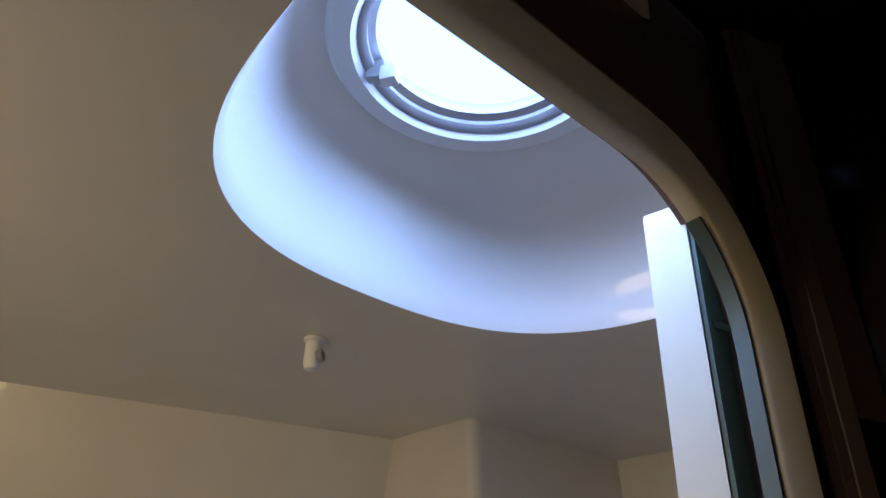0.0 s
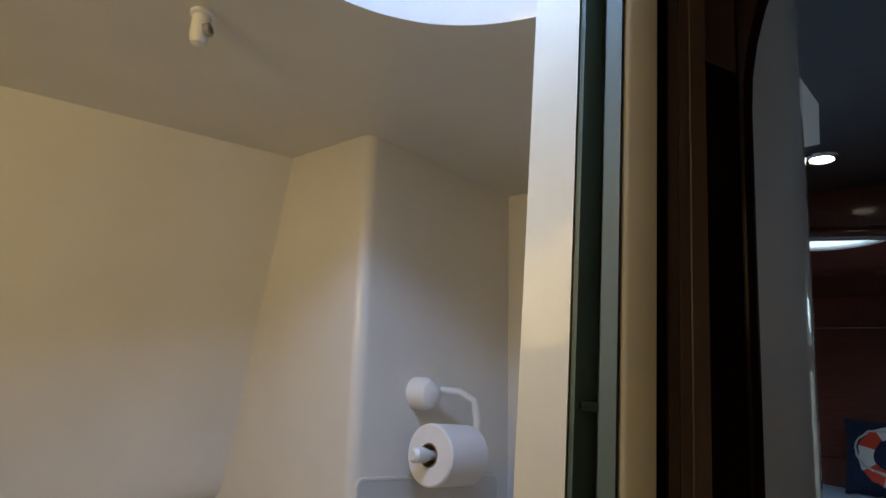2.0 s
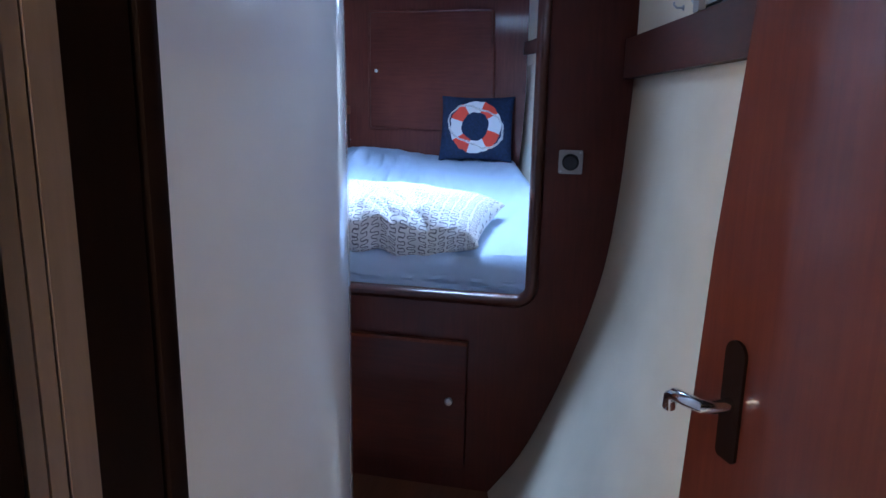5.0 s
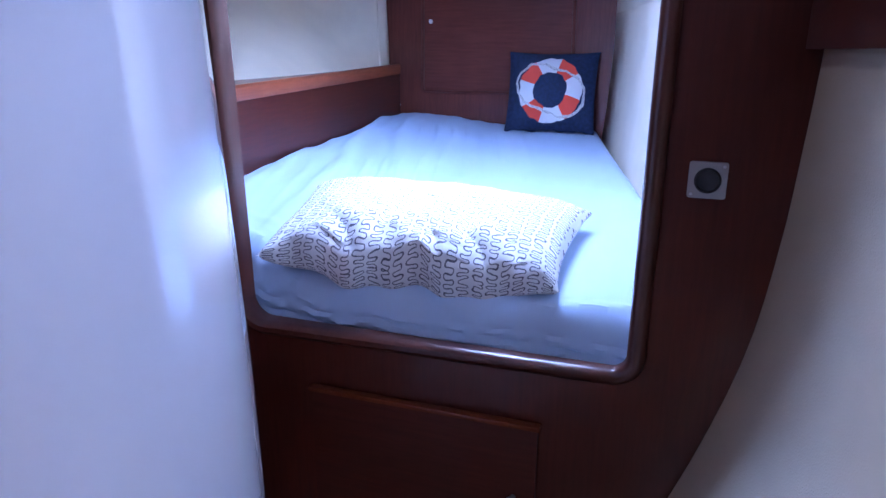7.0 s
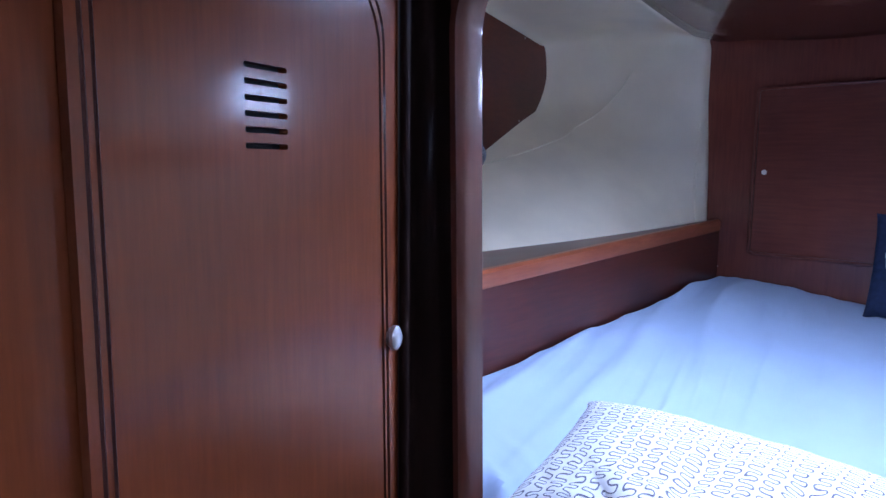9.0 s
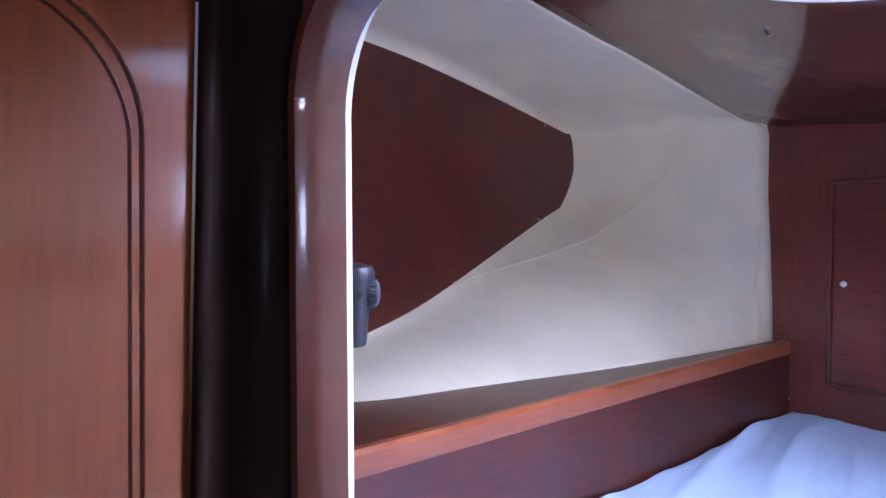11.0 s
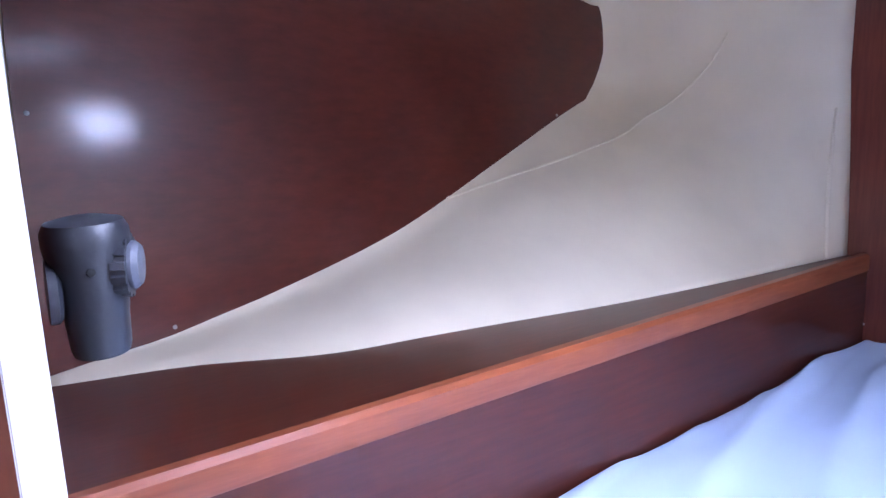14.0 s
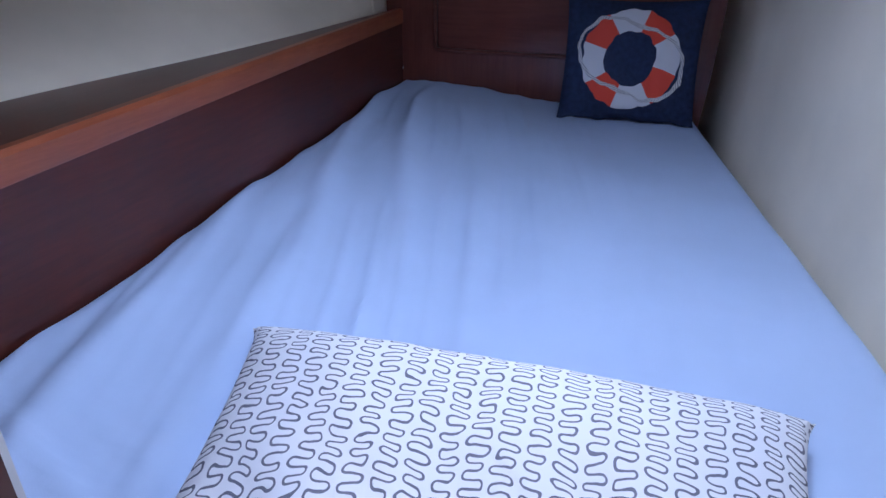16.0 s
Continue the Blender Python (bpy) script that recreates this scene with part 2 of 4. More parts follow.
# grey-green that paints the shaded inner side of the cream doorway frame
JAMB_SHADE = plain("shaded_jamb_teal", (0.080, 0.118, 0.096), 0.5, vary=0.08)
CHROME = plain("chrome", (0.75, 0.75, 0.76), 0.12, 1.0, vary=0.02)
ALU = plain("satin_aluminium", (0.55, 0.56, 0.58), 0.35, 1.0, vary=0.04)
PAPER = plain("tissue_paper", (0.80, 0.79, 0.78), 0.95, vary=0.02, bump=0.2, fine=120)
CARD = plain("cardboard", (0.26, 0.17, 0.10), 0.9)
PIPING = plain("cream_piping", (0.80, 0.72, 0.54), 0.7)
PANE = glass("clear_acrylic")
SQUIGGLE, RINGCLOTH = squiggle_cloth(), ring_cloth()
# near-black wood; on the corner post the black stands in for shade
BLACK_WOOD = wood("near_black_wood", (0.011, 0.006, 0.005), (0.020, 0.009, 0.007), rough=0.6, coat=0.02, spec=0.05)
PASSAGE_WOOD = wood("passage_wood", (0.125, 0.088, 0.076), (0.215, 0.150, 0.128))
# mahogany lightened at the bunk's foot, hatch gloss and haze put into its colour
END_WOOD = wood("end_mahogany", (0.105, 0.026, 0.018), (0.20, 0.054, 0.036), coat=0.7)
END_WOOD_X = wood("end_mahogany_across", (0.105, 0.026, 0.018), (0.20, 0.054, 0.036), grain=(14, 1, 1), coat=0.7)
# darkened mahogany for the locker door's groove lines, shade put into the colour
GROOVE_SHADE_WOOD = wood("groove_shade_mahogany", (0.035, 0.008, 0.004), (0.07, 0.016, 0.008), coat=0.15, spec=0.15)
LED = glow("lit_diffuser", (1.0, 0.95, 0.88), 30.0)


# ---------------------------------------------------------------- mesh helpers
def link_mesh(name, bm, material, parent=None, label="", smooth=True):
    me = bpy.data.meshes.new(name)
    bmesh.ops.recalc_face_normals(bm, faces=bm.faces)
    bm.to_mesh(me)
    bm.free()
    me.materials.append(material)
    if smooth:
        me.polygons.foreach_set("use_smooth", [True] * len(me.polygons))
        me.set_sharp_from_angle(angle=radians(38))
    ob = new(name, me)
    if parent is not None:
        ob.parent = parent
    if label:
        ob["label"] = label
    return ob


def part(name, bm, material, parent, label=""):
    return link_mesh(name, bm, material, parent, label)


def structure(name, bm, material, label, category):
    return tagged(link_mesh(name, bm, material), label, category, kind="structure")


def thing(name, label, category, base=(0, 0, 0), group=""):
    ob = new(name)
    ob.location = base
    ob.empty_display_size = 0.05
    return tagged(ob, label, category, group)


def local(bm, base):
    bmesh.ops.translate(bm, verts=bm.verts, vec=-Vector(base))
    return bm


def box(x0, x1, y0, y1, z0, z1, bevel=0.0, seg=2):
    bm = bmesh.new()
    bmesh.ops.create_cube(bm, size=1.0)
    for v in bm.verts:
        v.co = Vector((x0 + (v.co.x + 0.5) * (x1 - x0), y0 + (v.co.y + 0.5) * (y1 - y0), z0 + (v.co.z + 0.5) * (z1 - z0)))
    if bevel:
        bmesh.ops.bevel(bm, geom=bm.edges, offset=bevel, segments=seg, profile=0.6, affect="EDGES")
    return bm


def fillet(corners, seg=8):
    """A closed outline from (u, v, radius) corners."""
    out, n = [], len(corners)
    for i in range(n):
        p = Vector(corners[i][:2])
        a, c = Vector(corners[i - 1][:2]) - p, Vector(corners[(i + 1) % n][:2]) - p
        r = corners[i][2]
        if r <= 0:
            out.append(p)
            continue
        half = a.angle(c) / 2
        d = min(r / math.tan(half), a.length * 0.49, c.length * 0.49)
        r = d * math.tan(half)
        t0, t1 = p + a.normalized() * d, p + c.normalized() * d
        mid = p + (a.normalized() + c.normalized()).normalized() * (r / math.sin(half))
        a0 = math.atan2(t0.y - mid.y, t0.x - mid.x)
        da = (math.atan2(t1.y - mid.y, t1.x - mid.x) - a0 + math.pi) % (2 * math.pi) - math.pi
        out += [mid + r * Vector((math.cos(a0 + da * j / seg), math.sin(a0 + da * j / seg))) for j in range(seg + 1)]
    return out


def plate(outer, holes, w0, w1, put):
    """A slab between w0 and w1 with outlines in (u, v); put(u, v, w) lays it into the world."""
    from mathutils.geometry import tessellate_polygon
    loops = [list(outer)] + [list(h) for h in holes]
    tris = tessellate_polygon([[Vector((p[0], p[1], 0)) for p in loop] for loop in loops])
    flat = [p for loop in loops for p in loop]
    bm = bmesh.new()
    f = [bm.verts.new(put(p[0], p[1], w0)) for p in flat]
    g = [bm.verts.new(put(p[0], p[1], w1)) for p in flat]
    for t in tris:
        if len(set(t)) == 3:
            bm.faces.new([f[i] for i in t])
            bm.faces.new([g[i] for i in reversed(t)])
    at = 0
    for loop in loops:
        n = len(loop)
        for i in range(n):
            a, c = at + i, at + (i + 1) % n
            bm.faces.new((f[a], f[c], g[c], g[a]))
        at += n
    return bm


def sweep(path, profile, put, closed=True):
    """Runs a (n, w) profile along an outline in (u, v): n is to the outline's right-hand side, w out of its plane."""
    bm, rows, m = bmesh.new(), [], len(path)
    for i, p in enumerate(path):
        q0 = path[i - 1] if (closed or i > 0) else p
        q1 = path[(i + 1) % m] if (closed or i < m - 1) else p
        t = (Vector(q1) - Vector(q0)).normalized()
        nrm = Vector((t.y, -t.x))
        rows.append([bm.verts.new(put(p[0] + nrm.x * a, p[1] + nrm.y * a, w)) for a, w in profile])
    k = len(profile)
    for i in range(m if closed else m - 1):
        for j in range(k):
            a, c = rows[i], rows[(i + 1) % m]
            bm.faces.new((a[j], a[(j + 1) % k], c[(j + 1) % k], c[j]))
    if not closed:
        bm.faces.new(rows[0])
        bm.faces.new(list(reversed(rows[-1])))
    return bm


def grid(fn, nu, nv, uv=None):
    """A sheet fn(a, b) with a and b from 0 to 1."""
    bm = bmesh.new()
    vs = [[bm.verts.new(fn(i / nu, j / nv)) for j in range(nv + 1)] for i in range(nu + 1)]
    lay = bm.loops.layers.uv.new("uv") if uv else None
    for i in range(nu):
        for j in range(nv):
            f = bm.faces.new((vs[i][j], vs[i + 1][j], vs[i + 1][j + 1], vs[i][j + 1]))
            if uv:
                for loop, (a, c) in zip(f.loops, ((i, j), (i + 1, j), (i + 1, j + 1), (i, j + 1))):
                    loop[lay].uv = uv(a / nu, c / nv)
    return bm


def lathe(rings, m=None, seg=24):
    """A solid of revolution about z from (radius, z) rings, laid by the matrix m."""
    bm, rows = bmesh.new(), []
    m = m or Matrix()
    for r, z in rings:
        rows.append([bm.verts.new(m @ Vector((r * math.cos(2 * math.pi * i / seg), r * math.sin(2 * math.pi * i / seg), z))) for i in range(seg)])
    for a, c in zip(rows, rows[1:]):
        for i in range(seg):
            bm.faces.new((a[i], a[(i + 1) % seg], c[(i + 1) % seg], c[i]))
    bm.faces.new(list(reversed(rows[0])))
    bm.faces.new(rows[-1])
    return bm


def ring(profile, m=None, seg=48):
    """A closed ring of revolution about z from a closed (radius, z) profile."""
    bm, rows = bmesh.new(), []
    m = m or Matrix()
    for r, z in profile:
        rows.append([bm.verts.new(m @ Vector((r * math.cos(2 * math.pi * i / seg), r * math.sin(2 * math.pi * i / seg), z))) for i in range(seg)])
    for a, c in zip(rows, rows[1:] + rows[:1]):
        for i in range(seg):
            bm.faces.new((a[i], a[(i + 1) % seg], c[(i + 1) % seg], c[i]))
    return bm


def tube(points, r, seg=8):
    bm, rows = bmesh.new(), []
    pts = [Vector(p) for p in points]
    side = None
    for i, p in enumerate(pts):
        t = (pts[min(i + 1, len(pts) - 1)] - pts[max(i - 1, 0)]).normalized()
        side = t.orthogonal().normalized() if side is None else (side - t * side.dot(t)).normalized()
        up = t.cross(side)
        rows.append([bm.verts.new(p + r * (math.cos(a) * side + math.sin(a) * up)) for a in [2 * math.pi * j / seg for j in range(seg)]])
    for a, c in zip(rows, rows[1:]):
        for j in range(seg):
            bm.faces.new((a[j], a[(j + 1) % seg], c[(j + 1) % seg], c[j]))
    bm.faces.new(list(reversed(rows[0])))
    bm.faces.new(rows[-1])
    return bm


def thicken(ob, t, offset=-1):
    s = ob.modifiers.new("thickness", "SOLIDIFY")
    s.thickness, s.offset = t, offset
    return ob


def curve_at(xs, ys, x):
    """Smooth interpolation through a few stations."""
    if x <= xs[0]:
        return ys[0] + (x - xs[0]) * (ys[1] - ys[0]) / (xs[1] - xs[0])
    if x >= xs[-1]:
        return ys[-1] + (x - xs[-1]) * (ys[-1] - ys[-2]) / (xs[-1] - xs[-2])
    n = len(xs)
    i = max(j for j in range(n - 1) if xs[j] <= x)
    sl = [(ys[j + 1] - ys[j]) / (xs[j + 1] - xs[j]) for j in range(n - 1)]
    m = [sl[0]] + [(sl[j - 1] + sl[j]) / 2 for j in range(1, n - 1)] + [sl[-1]]
    h = xs[i + 1] - xs[i]
    t = (x - xs[i]) / h
    return (ys[i] * (2 * t ** 3 - 3 * t * t + 1) + m[i] * h * (t ** 3 - 2 * t * t + t)
            + ys[i + 1] * (3 * t * t - 2 * t ** 3) + m[i + 1] * h * (t ** 3 - t * t))


def xz(u, v, w):
    return Vector((u, w, v))


def yz(u, v, w):
    return Vector((w, u, v))


def xy(u, v, w):
    return Vector((u, v, w))


# ---------------------------------------------------------------- the hull side
HULL_Z, HULL_X = (0.0, 0.13, 0.32, 0.54, 0.76, 0.98, 1.16, 1.34, 1.66, 2.2), (-0.09, 0.0, 0.09, 0.17, 0.23, 0.26, 0.272, 0.28, 0.28, 0.27)


def hull_x(y, z):
    return curve_at(HULL_Z, HULL_X, z) - 0.25 * y


def hull_put(off):
    """Lays (y, z) on the upper, upright part of the hull side; w is outward."""
    return lambda u, v, w: Vector((0.28 - 0.25 * u + off + w, u, v))


side = structure("wall_hull_cabin", grid(lambda a, c: Vector((hull_x(-2.7 + 2.7 * a, -0.02 + 1.36 * c), -2.7 + 2.7 * a, -0.02 + 1.36 * c)), 6, 40),
                 HULL_CLOTH, "cream cloth-lined hull side curving up from the sole", "wall")
thicken(side, 0.02, 1)
side = structure("wall_hull_bunk", grid(lambda a, c: Vector((hull_x(0.03 + 2.1 * a, 0.5 + 1.02 * c), 0.03 + 2.1 * a, 0.5 + 1.02 * c)), 6, 24),
                 VINYL, "cream vinyl-lined hull side along the bunk", "wall")
thicken(side, 0.02, 1)
PORT_CABIN = fillet([(-0.76, 1.445, 0.085), (-0.40, 1.445, 0.085), (-0.40, 1.655, 0.085), (-0.76, 1.655, 0.085)])
PORT_BUNK = fillet([(0.86, 1.62, 0.06), (1.20, 1.62, 0.06), (1.20, 1.82, 0.06), (0.86, 1.82, 0.06)])
structure("wall_hull_cabin_upper", plate([(-2.7, 1.36), (0.0, 1.36), (0.0, 2.2), (-2.7, 2.2)], [PORT_CABIN], 0.0, 0.03, hull_put(0.0)),
          VINYL, "cream upper hull side with an oblong portlight", "wall")
structure("wall_hull_bunk_upper", plate([(0.03, 1.5), (2.13, 1.5), (2.13, 2.3), (0.03, 2.3)], [PORT_BUNK], 0.0, 0.03, hull_put(0.0)),
          VINYL, "cream upper hull side above the bunk rail", "wall")
structure("trim_hull_band", plate(fillet([(-2.6, 1.325, 0), (-0.002, 1.325, 0), (-0.002, 1.43, 0), (-2.6, 1.43, 0)]), [], -0.03, 0.01, hull_put(0.0)),
          MAHOGANY_Y, "dark mahogany band along the hull side", "trim")
structure("trim_bunk_band", plate([(0.032, 1.45), (2.128, 1.565), (2.128, 1.635), (0.032, 1.53)], [], -0.022, 0.01, hull_put(0.0)),
          MAHOGANY_Y, "dark mahogany rail along the bunk side", "trim")


def portlight(outline, label):
    t = thing("portlight", label, "window")
    part("frame", sweep(list(reversed(outline)), [(-0.004, -0.022), (0.022, -0.022), (0.028, -0.014), (0.028, 0.0), (-0.004, 0.03)], hull_put(0.0)), ALU, t)
    part("seal", sweep(list(reversed(outline)), [(-0.012, -0.012), (-0.004, -0.012), (-0.004, 0.02), (-0.012, 0.02)], hull_put(0.0)), BLACK_PLASTIC, t)
    p = part("pane", plate(outline, [], 0.012, 0.018, hull_put(0.0)), PANE, t, "clear acrylic pane")
    p.visible_shadow = False
    for u in (outline[0][0] + 0.09, outline[0][0] + 0.27):
        part("latch", plate(fillet([(u - 0.014, 1.43 if u < 0 else 1.612, 0.004), (u + 0.014, 1.43 if u < 0 else 1.612, 0.004), (u + 0.014, 1.485 if u < 0 else 1.667, 0.004), (u - 0.014, 1.485 if u < 0 else 1.667, 0.004)], 3), [], -0.034, -0.02, hull_put(0.0)), GREY_PLASTIC, t)
    return t


portlight(PORT_CABIN, "oblong opening portlight with an aluminium frame in the hull side")
portlight(PORT_BUNK, "oblong opening portlight with an aluminium frame above the bunk rail")
for hy, hz in ((-0.33, 1.462), (1.235, 1.60)):
    t = thing("curtain_hook", "small metal curtain hook beside the portlight", "hook", (0.28 - 0.25 * hy, hy, hz), "curtain hooks")
    part("shank", tube([(0, 0, 0), (-0.016, 0, 0), (-0.022, 0, 0.006), (-0.022, 0, 0.012)], 0.0022), ALU, t)
    part("rose", lathe([(0.006, 0), (0.006, 0.003), (0.003, 0.004)], pose(0, 0, 0, 0, -90, 0), 12), ALU, t)

# ---------------------------------------------------------------- the bunk bulkhead
OPENING = fillet([(-0.905, 0.678, 0.055), (0.005, 0.678, 0.032), (0.008, 1.765, 0.15), (-0.905, 1.835, 0.125)], 14)
bulk_outer = [(-1.95, 0.0), (0.5, 0.0), (0.5, 2.4), (-1.95, 2.4)]
HOLE = fillet([(-0.937, 0.646, 0.085), (0.037, 0.646, 0.062), (0.040, 1.797, 0.18), (-0.937, 1.867, 0.155)], 14)
RAIL = [(0.0, 0.013), (0.0, -0.008), (0.003, -0.015), (0.009, -0.020), (0.020, -0.021), (0.031, -0.016), (0.038, -0.006), (0.038, -0.001), (0.030, 0.000), (0.030, 0.013)]


def jamb(u, v, w):
    """The trim is a deep post on the locker side, where the bulkhead leans a little towards the cabin."""
    side = max(0.0, min(1.0, (-0.55 - u) / 0.33))
    side *= side * (3 - 2 * side)
    up = max(0.0, min(1.0, (v - 0.72) / 0.35))
    return Vector((u, w * (1 + 1.2 * side if w < 0 else 1) - 0.070 * (v - 1.30) * side * up * up * (3 - 2 * up), v))


structure("trim_bunk_opening", sweep(OPENING, RAIL, jamb), TRIM_WOOD, "rounded mahogany trim round the bunk opening", "trim")
structure("wall_bunk", plate(bulk_outer, [HOLE], 0.0, 0.022, jamb), MAHOGANY, "dark varnished mahogany bulkhead with a round-cornered bunk opening", "wall")
structure("trim_bunk_lining", sweep(OPENING, [(0.0300, 0.0132), (0.0318, 0.0132), (0.0318, 0.038), (0.0300, 0.038)], jamb), plain("white_edge", (0.72, 0.72, 0.70), 0.45, fine=60), "white painted inner edge of the bunk opening", "trim")

panel = thing("access_panel", "mahogany access panel under the bunk with a brass knob", "cabinet door", (-0.455, -0.002, 0.3))
part("panel", local(plate(fillet([(-0.74, 0.08, 0.01), (-0.17, 0.08, 0.01), (-0.17, 0.505, 0.01), (-0.74, 0.505, 0.01)], 4), [], -0.016, -0.001, xz), (-0.455, -0.002, 0.3)), MAHOGANY_X, panel)
part("lip", local(box(-0.745, -0.165, -0.026, -0.003, 0.505, 0.517, 0.003), (-0.455, -0.002, 0.3)), DOOR_WOOD, panel, "lighter brown lip")
part("knob", local(lathe([(0.006, 0), (0.006, 0.012), (0.013, 0.018), (0.012, 0.026), (0.004, 0.03)], pose(-0.22, -0.016, 0.32, 90)), (-0.455, -0.002, 0.3)), ALU, panel)

sock = thing("power_socket", "square grey power socket with a round black face on the bulkhead", "socket", (0.12, -0.001, 1.09))
part("plate", plate(fillet([(-0.034, -0.034, 0.005), (0.034, -0.034, 0.005), (0.034, 0.034, 0.005), (-0.034, 0.034, 0.005)], 4), [], -0.009, 0.001, xz), GREY_PLASTIC, sock)
part("face", lathe([(0.024, 0), (0.024, 0.004), (0.021, 0.006), (0.019, 0.003), (0.004, 0.002)], pose(0, -0.008, 0, 90)), BLACK_PLASTIC, sock)
for dx in (-0.027, 0.027):
    part("screw", lathe([(0.003, 0), (0.003, 0.0015), (0.001, 0.002)], pose(dx, -0.009, 0.027 if dx > 0 else -0.027, 90), 8), ALU, sock)

# ---------------------------------------------------------------- the bunk: end wall, shelf, lining, ceiling
structure("wall_bunk_end", box(-1.75, -0.2, 2.13, 2.16, 0.3, 2.4), END_WOOD, "dark mahogany bulkhead at the foot of the bunk", "wall")
hatchp = thing("locker_panel", "mahogany locker panel with a small pale knob", "cabinet door", (-0.85, 2.13, 1.47))
pan = fillet([(-0.38, -0.345, 0.006), (0.40, -0.345, 0.006), (0.38, 0.345, 0.006), (-0.38, 0.345, 0.006)], 3)
part("panel", plate(pan, [], -0.008, -0.001, xz), END_WOOD_X, hatchp)
part("bead", sweep(pan, [(0.003, -0.002), (0.003, -0.012), (0.010, -0.015), (0.018, -0.010), (0.018, -0.002)], xz), END_WOOD_X, hatchp)
part("knob", lathe([(0.006, 0), (0.005, 0.01), (0.011, 0.015), (0.010, 0.02), (0.003, 0.023)], pose(-0.34, -0.008, 0.0, 90)), WHITE_PLASTIC, hatchp)

SHELF_Y, SHELF_BACK = (0.03, 0.16, 0.29, 0.40, 0.51, 0.70, 0.90, 1.19, 1.60, 1.93, 2.13), (-1.775, -1.75, -1.718, -1.655, -1.605, -1.583, -1.553, -1.505, -1.465, -1.448, -1.435)


def shelf_back(y):
    return curve_at(SHELF_Y, SHELF_BACK, y)


def shelf_front(y):
    return -1.292 - 0.040 * y


def shelf_drop(y):
    """The shelf falls towards the head of the bunk."""
    return -0.030 * (2.2 - y)


ys = [0.03 + 2.098 * i / 24 for i in range(25)]
def dropped(u, v, w):
    return Vector((u, v, w + shelf_drop(v)))


shelf = thing("shelf", "mahogany shelf with an orange-brown rail beside the bunk", "shelf", (-1.4, 1.0, 1.25))
part("top", local(plate([(shelf_front(y) - 0.018, y) for y in ys] + [(shelf_back(y) - 0.02, y) for y in reversed(ys)], [], 1.232, 1.246, dropped), (-1.4, 1.0, 1.25)), MAHOGANY_Y, shelf)
RAILP = [(0.0, 1.206), (0.016, 1.202), (0.022, 1.210), (0.022, 1.248), (0.014, 1.257), (-0.004, 1.257), (-0.010, 1.247), (-0.010, 1.21)]
part("rail", local(sweep([(shelf_front(y) - 0.016, y) for y in ys], RAILP, dropped, False), (-1.4, 1.0, 1.25)), RAIL_WOOD, shelf, "orange-brown mahogany rail")
part("fascia", local(plate([(shelf_front(y) + 0.002, y) for y in ys] + [(shelf_front(y) - 0.016, y) for y in reversed(ys)], [], 0.6, 1.206, dropped), (-1.4, 1.0, 1.25)), MAHOGANY_Y, shelf)

sw = thing("light_switch", "white double rocker switch on the bunk fascia", "switch", (shelf_front(0.140) + 0.002, 0.140, 1.072))
part("plate", plate(fillet([(-0.05, -0.04, 0.006), (0.05, -0.04, 0.006), (0.05, 0.04, 0.006), (-0.05, 0.04, 0.006)], 4), [], 0.0, 0.010, yz), WHITE_PLASTIC, sw)
for du in (-0.02, 0.02):
    part("rocker", plate(fillet([(du - 0.016, -0.024, 0.002), (du + 0.016, -0.024, 0.002), (du + 0.016, 0.024, 0.002), (du - 0.016, 0.024, 0.002)], 3), [], 0.009, 0.014, yz), WHITE_PLASTIC, sw)
part("indicator", box(0.0135, 0.0148, 0.016, 0.024, 0.008, 0.011), BLACK_PLASTIC, sw)


def board_x(y):
    """Plane of the dark side board, rounding in to the foot of the bunk."""
    if y <= 1.79:
        return -1.82 - 0.165 * y
    s = min(1.0, (y - 1.79) / 0.34)
    return -1.45 - 0.665 * (1 - s) ** 1.6


LOW_Y, LOW_Z = (0.03, 0.14, 0.26, 0.39, 0.52, 0.68, 0.86, 1.025, 1.29, 1.68, 1.80, 2.13), (1.190, 1.206, 1.220, 1.241, 1.265, 1.306, 1.362, 1.434, 1.562, 1.745, 1.780, 1.79)
TOP_Y, TOP_Z = (0.03, 0.30, 0.575, 0.83, 1.14, 1.38, 1.70, 2.13), (2.170, 2.173, 2.171, 2.156, 2.124, 2.094, 2.051, 1.985)


def board_low(y):
    return curve_at(LOW_Y, LOW_Z, y)


def board_top(y):
    return curve_at(TOP_Y, TOP_Z, y)


def ceil_edge(y):
    return Vector((curve_at((0.03, 0.66, 1.2, 1.75, 2.13), (-1.08, -1.26, -1.36, -1.45, -1.49), y), y, curve_at((0.03, 1.2, 2.13), (2.10, 2.09, 2.045), y)))


def lining(a, c):
    y = 0.03 + 2.098 * a
    b, p, lo, hi = shelf_back(y), board_x(y) - 0.012, board_low(y), board_top(y) + 0.030
    foot = 1.24 + shelf_drop(y)
    if c < 0.4:
        s = c / 0.4
        return Vector((b + (p - b) * (0.55 * s + 0.45 * s * s), y, foot + (lo - foot) * s))
    if c < 0.65:
        s = (c - 0.4) / 0.25
        bulge = 0.05 * math.sin(math.pi * s) * max(0.0, min(1.0, (2.0 - y) / 0.4))
        return Vector((p - bulge, y, lo + (hi - lo) * s))
    s = (c - 0.65) / 0.35
    e = ceil_edge(y)
    return Vector((p + (e.x - p) * s, y, hi + (e.z - hi) * s + 0.03 * math.sin(math.pi * s)))


lining_mesh = grid(lining, 60, 60)
for _ in range(10):
    bmesh.ops.smooth_vert(lining_mesh, verts=[v for v in lining_mesh.verts if not v.is_boundary], factor=0.5, use_axis_x=True, use_axis_y=True, use_axis_z=True)
lining_tree = BVHTree.FromBMesh(lining_mesh)
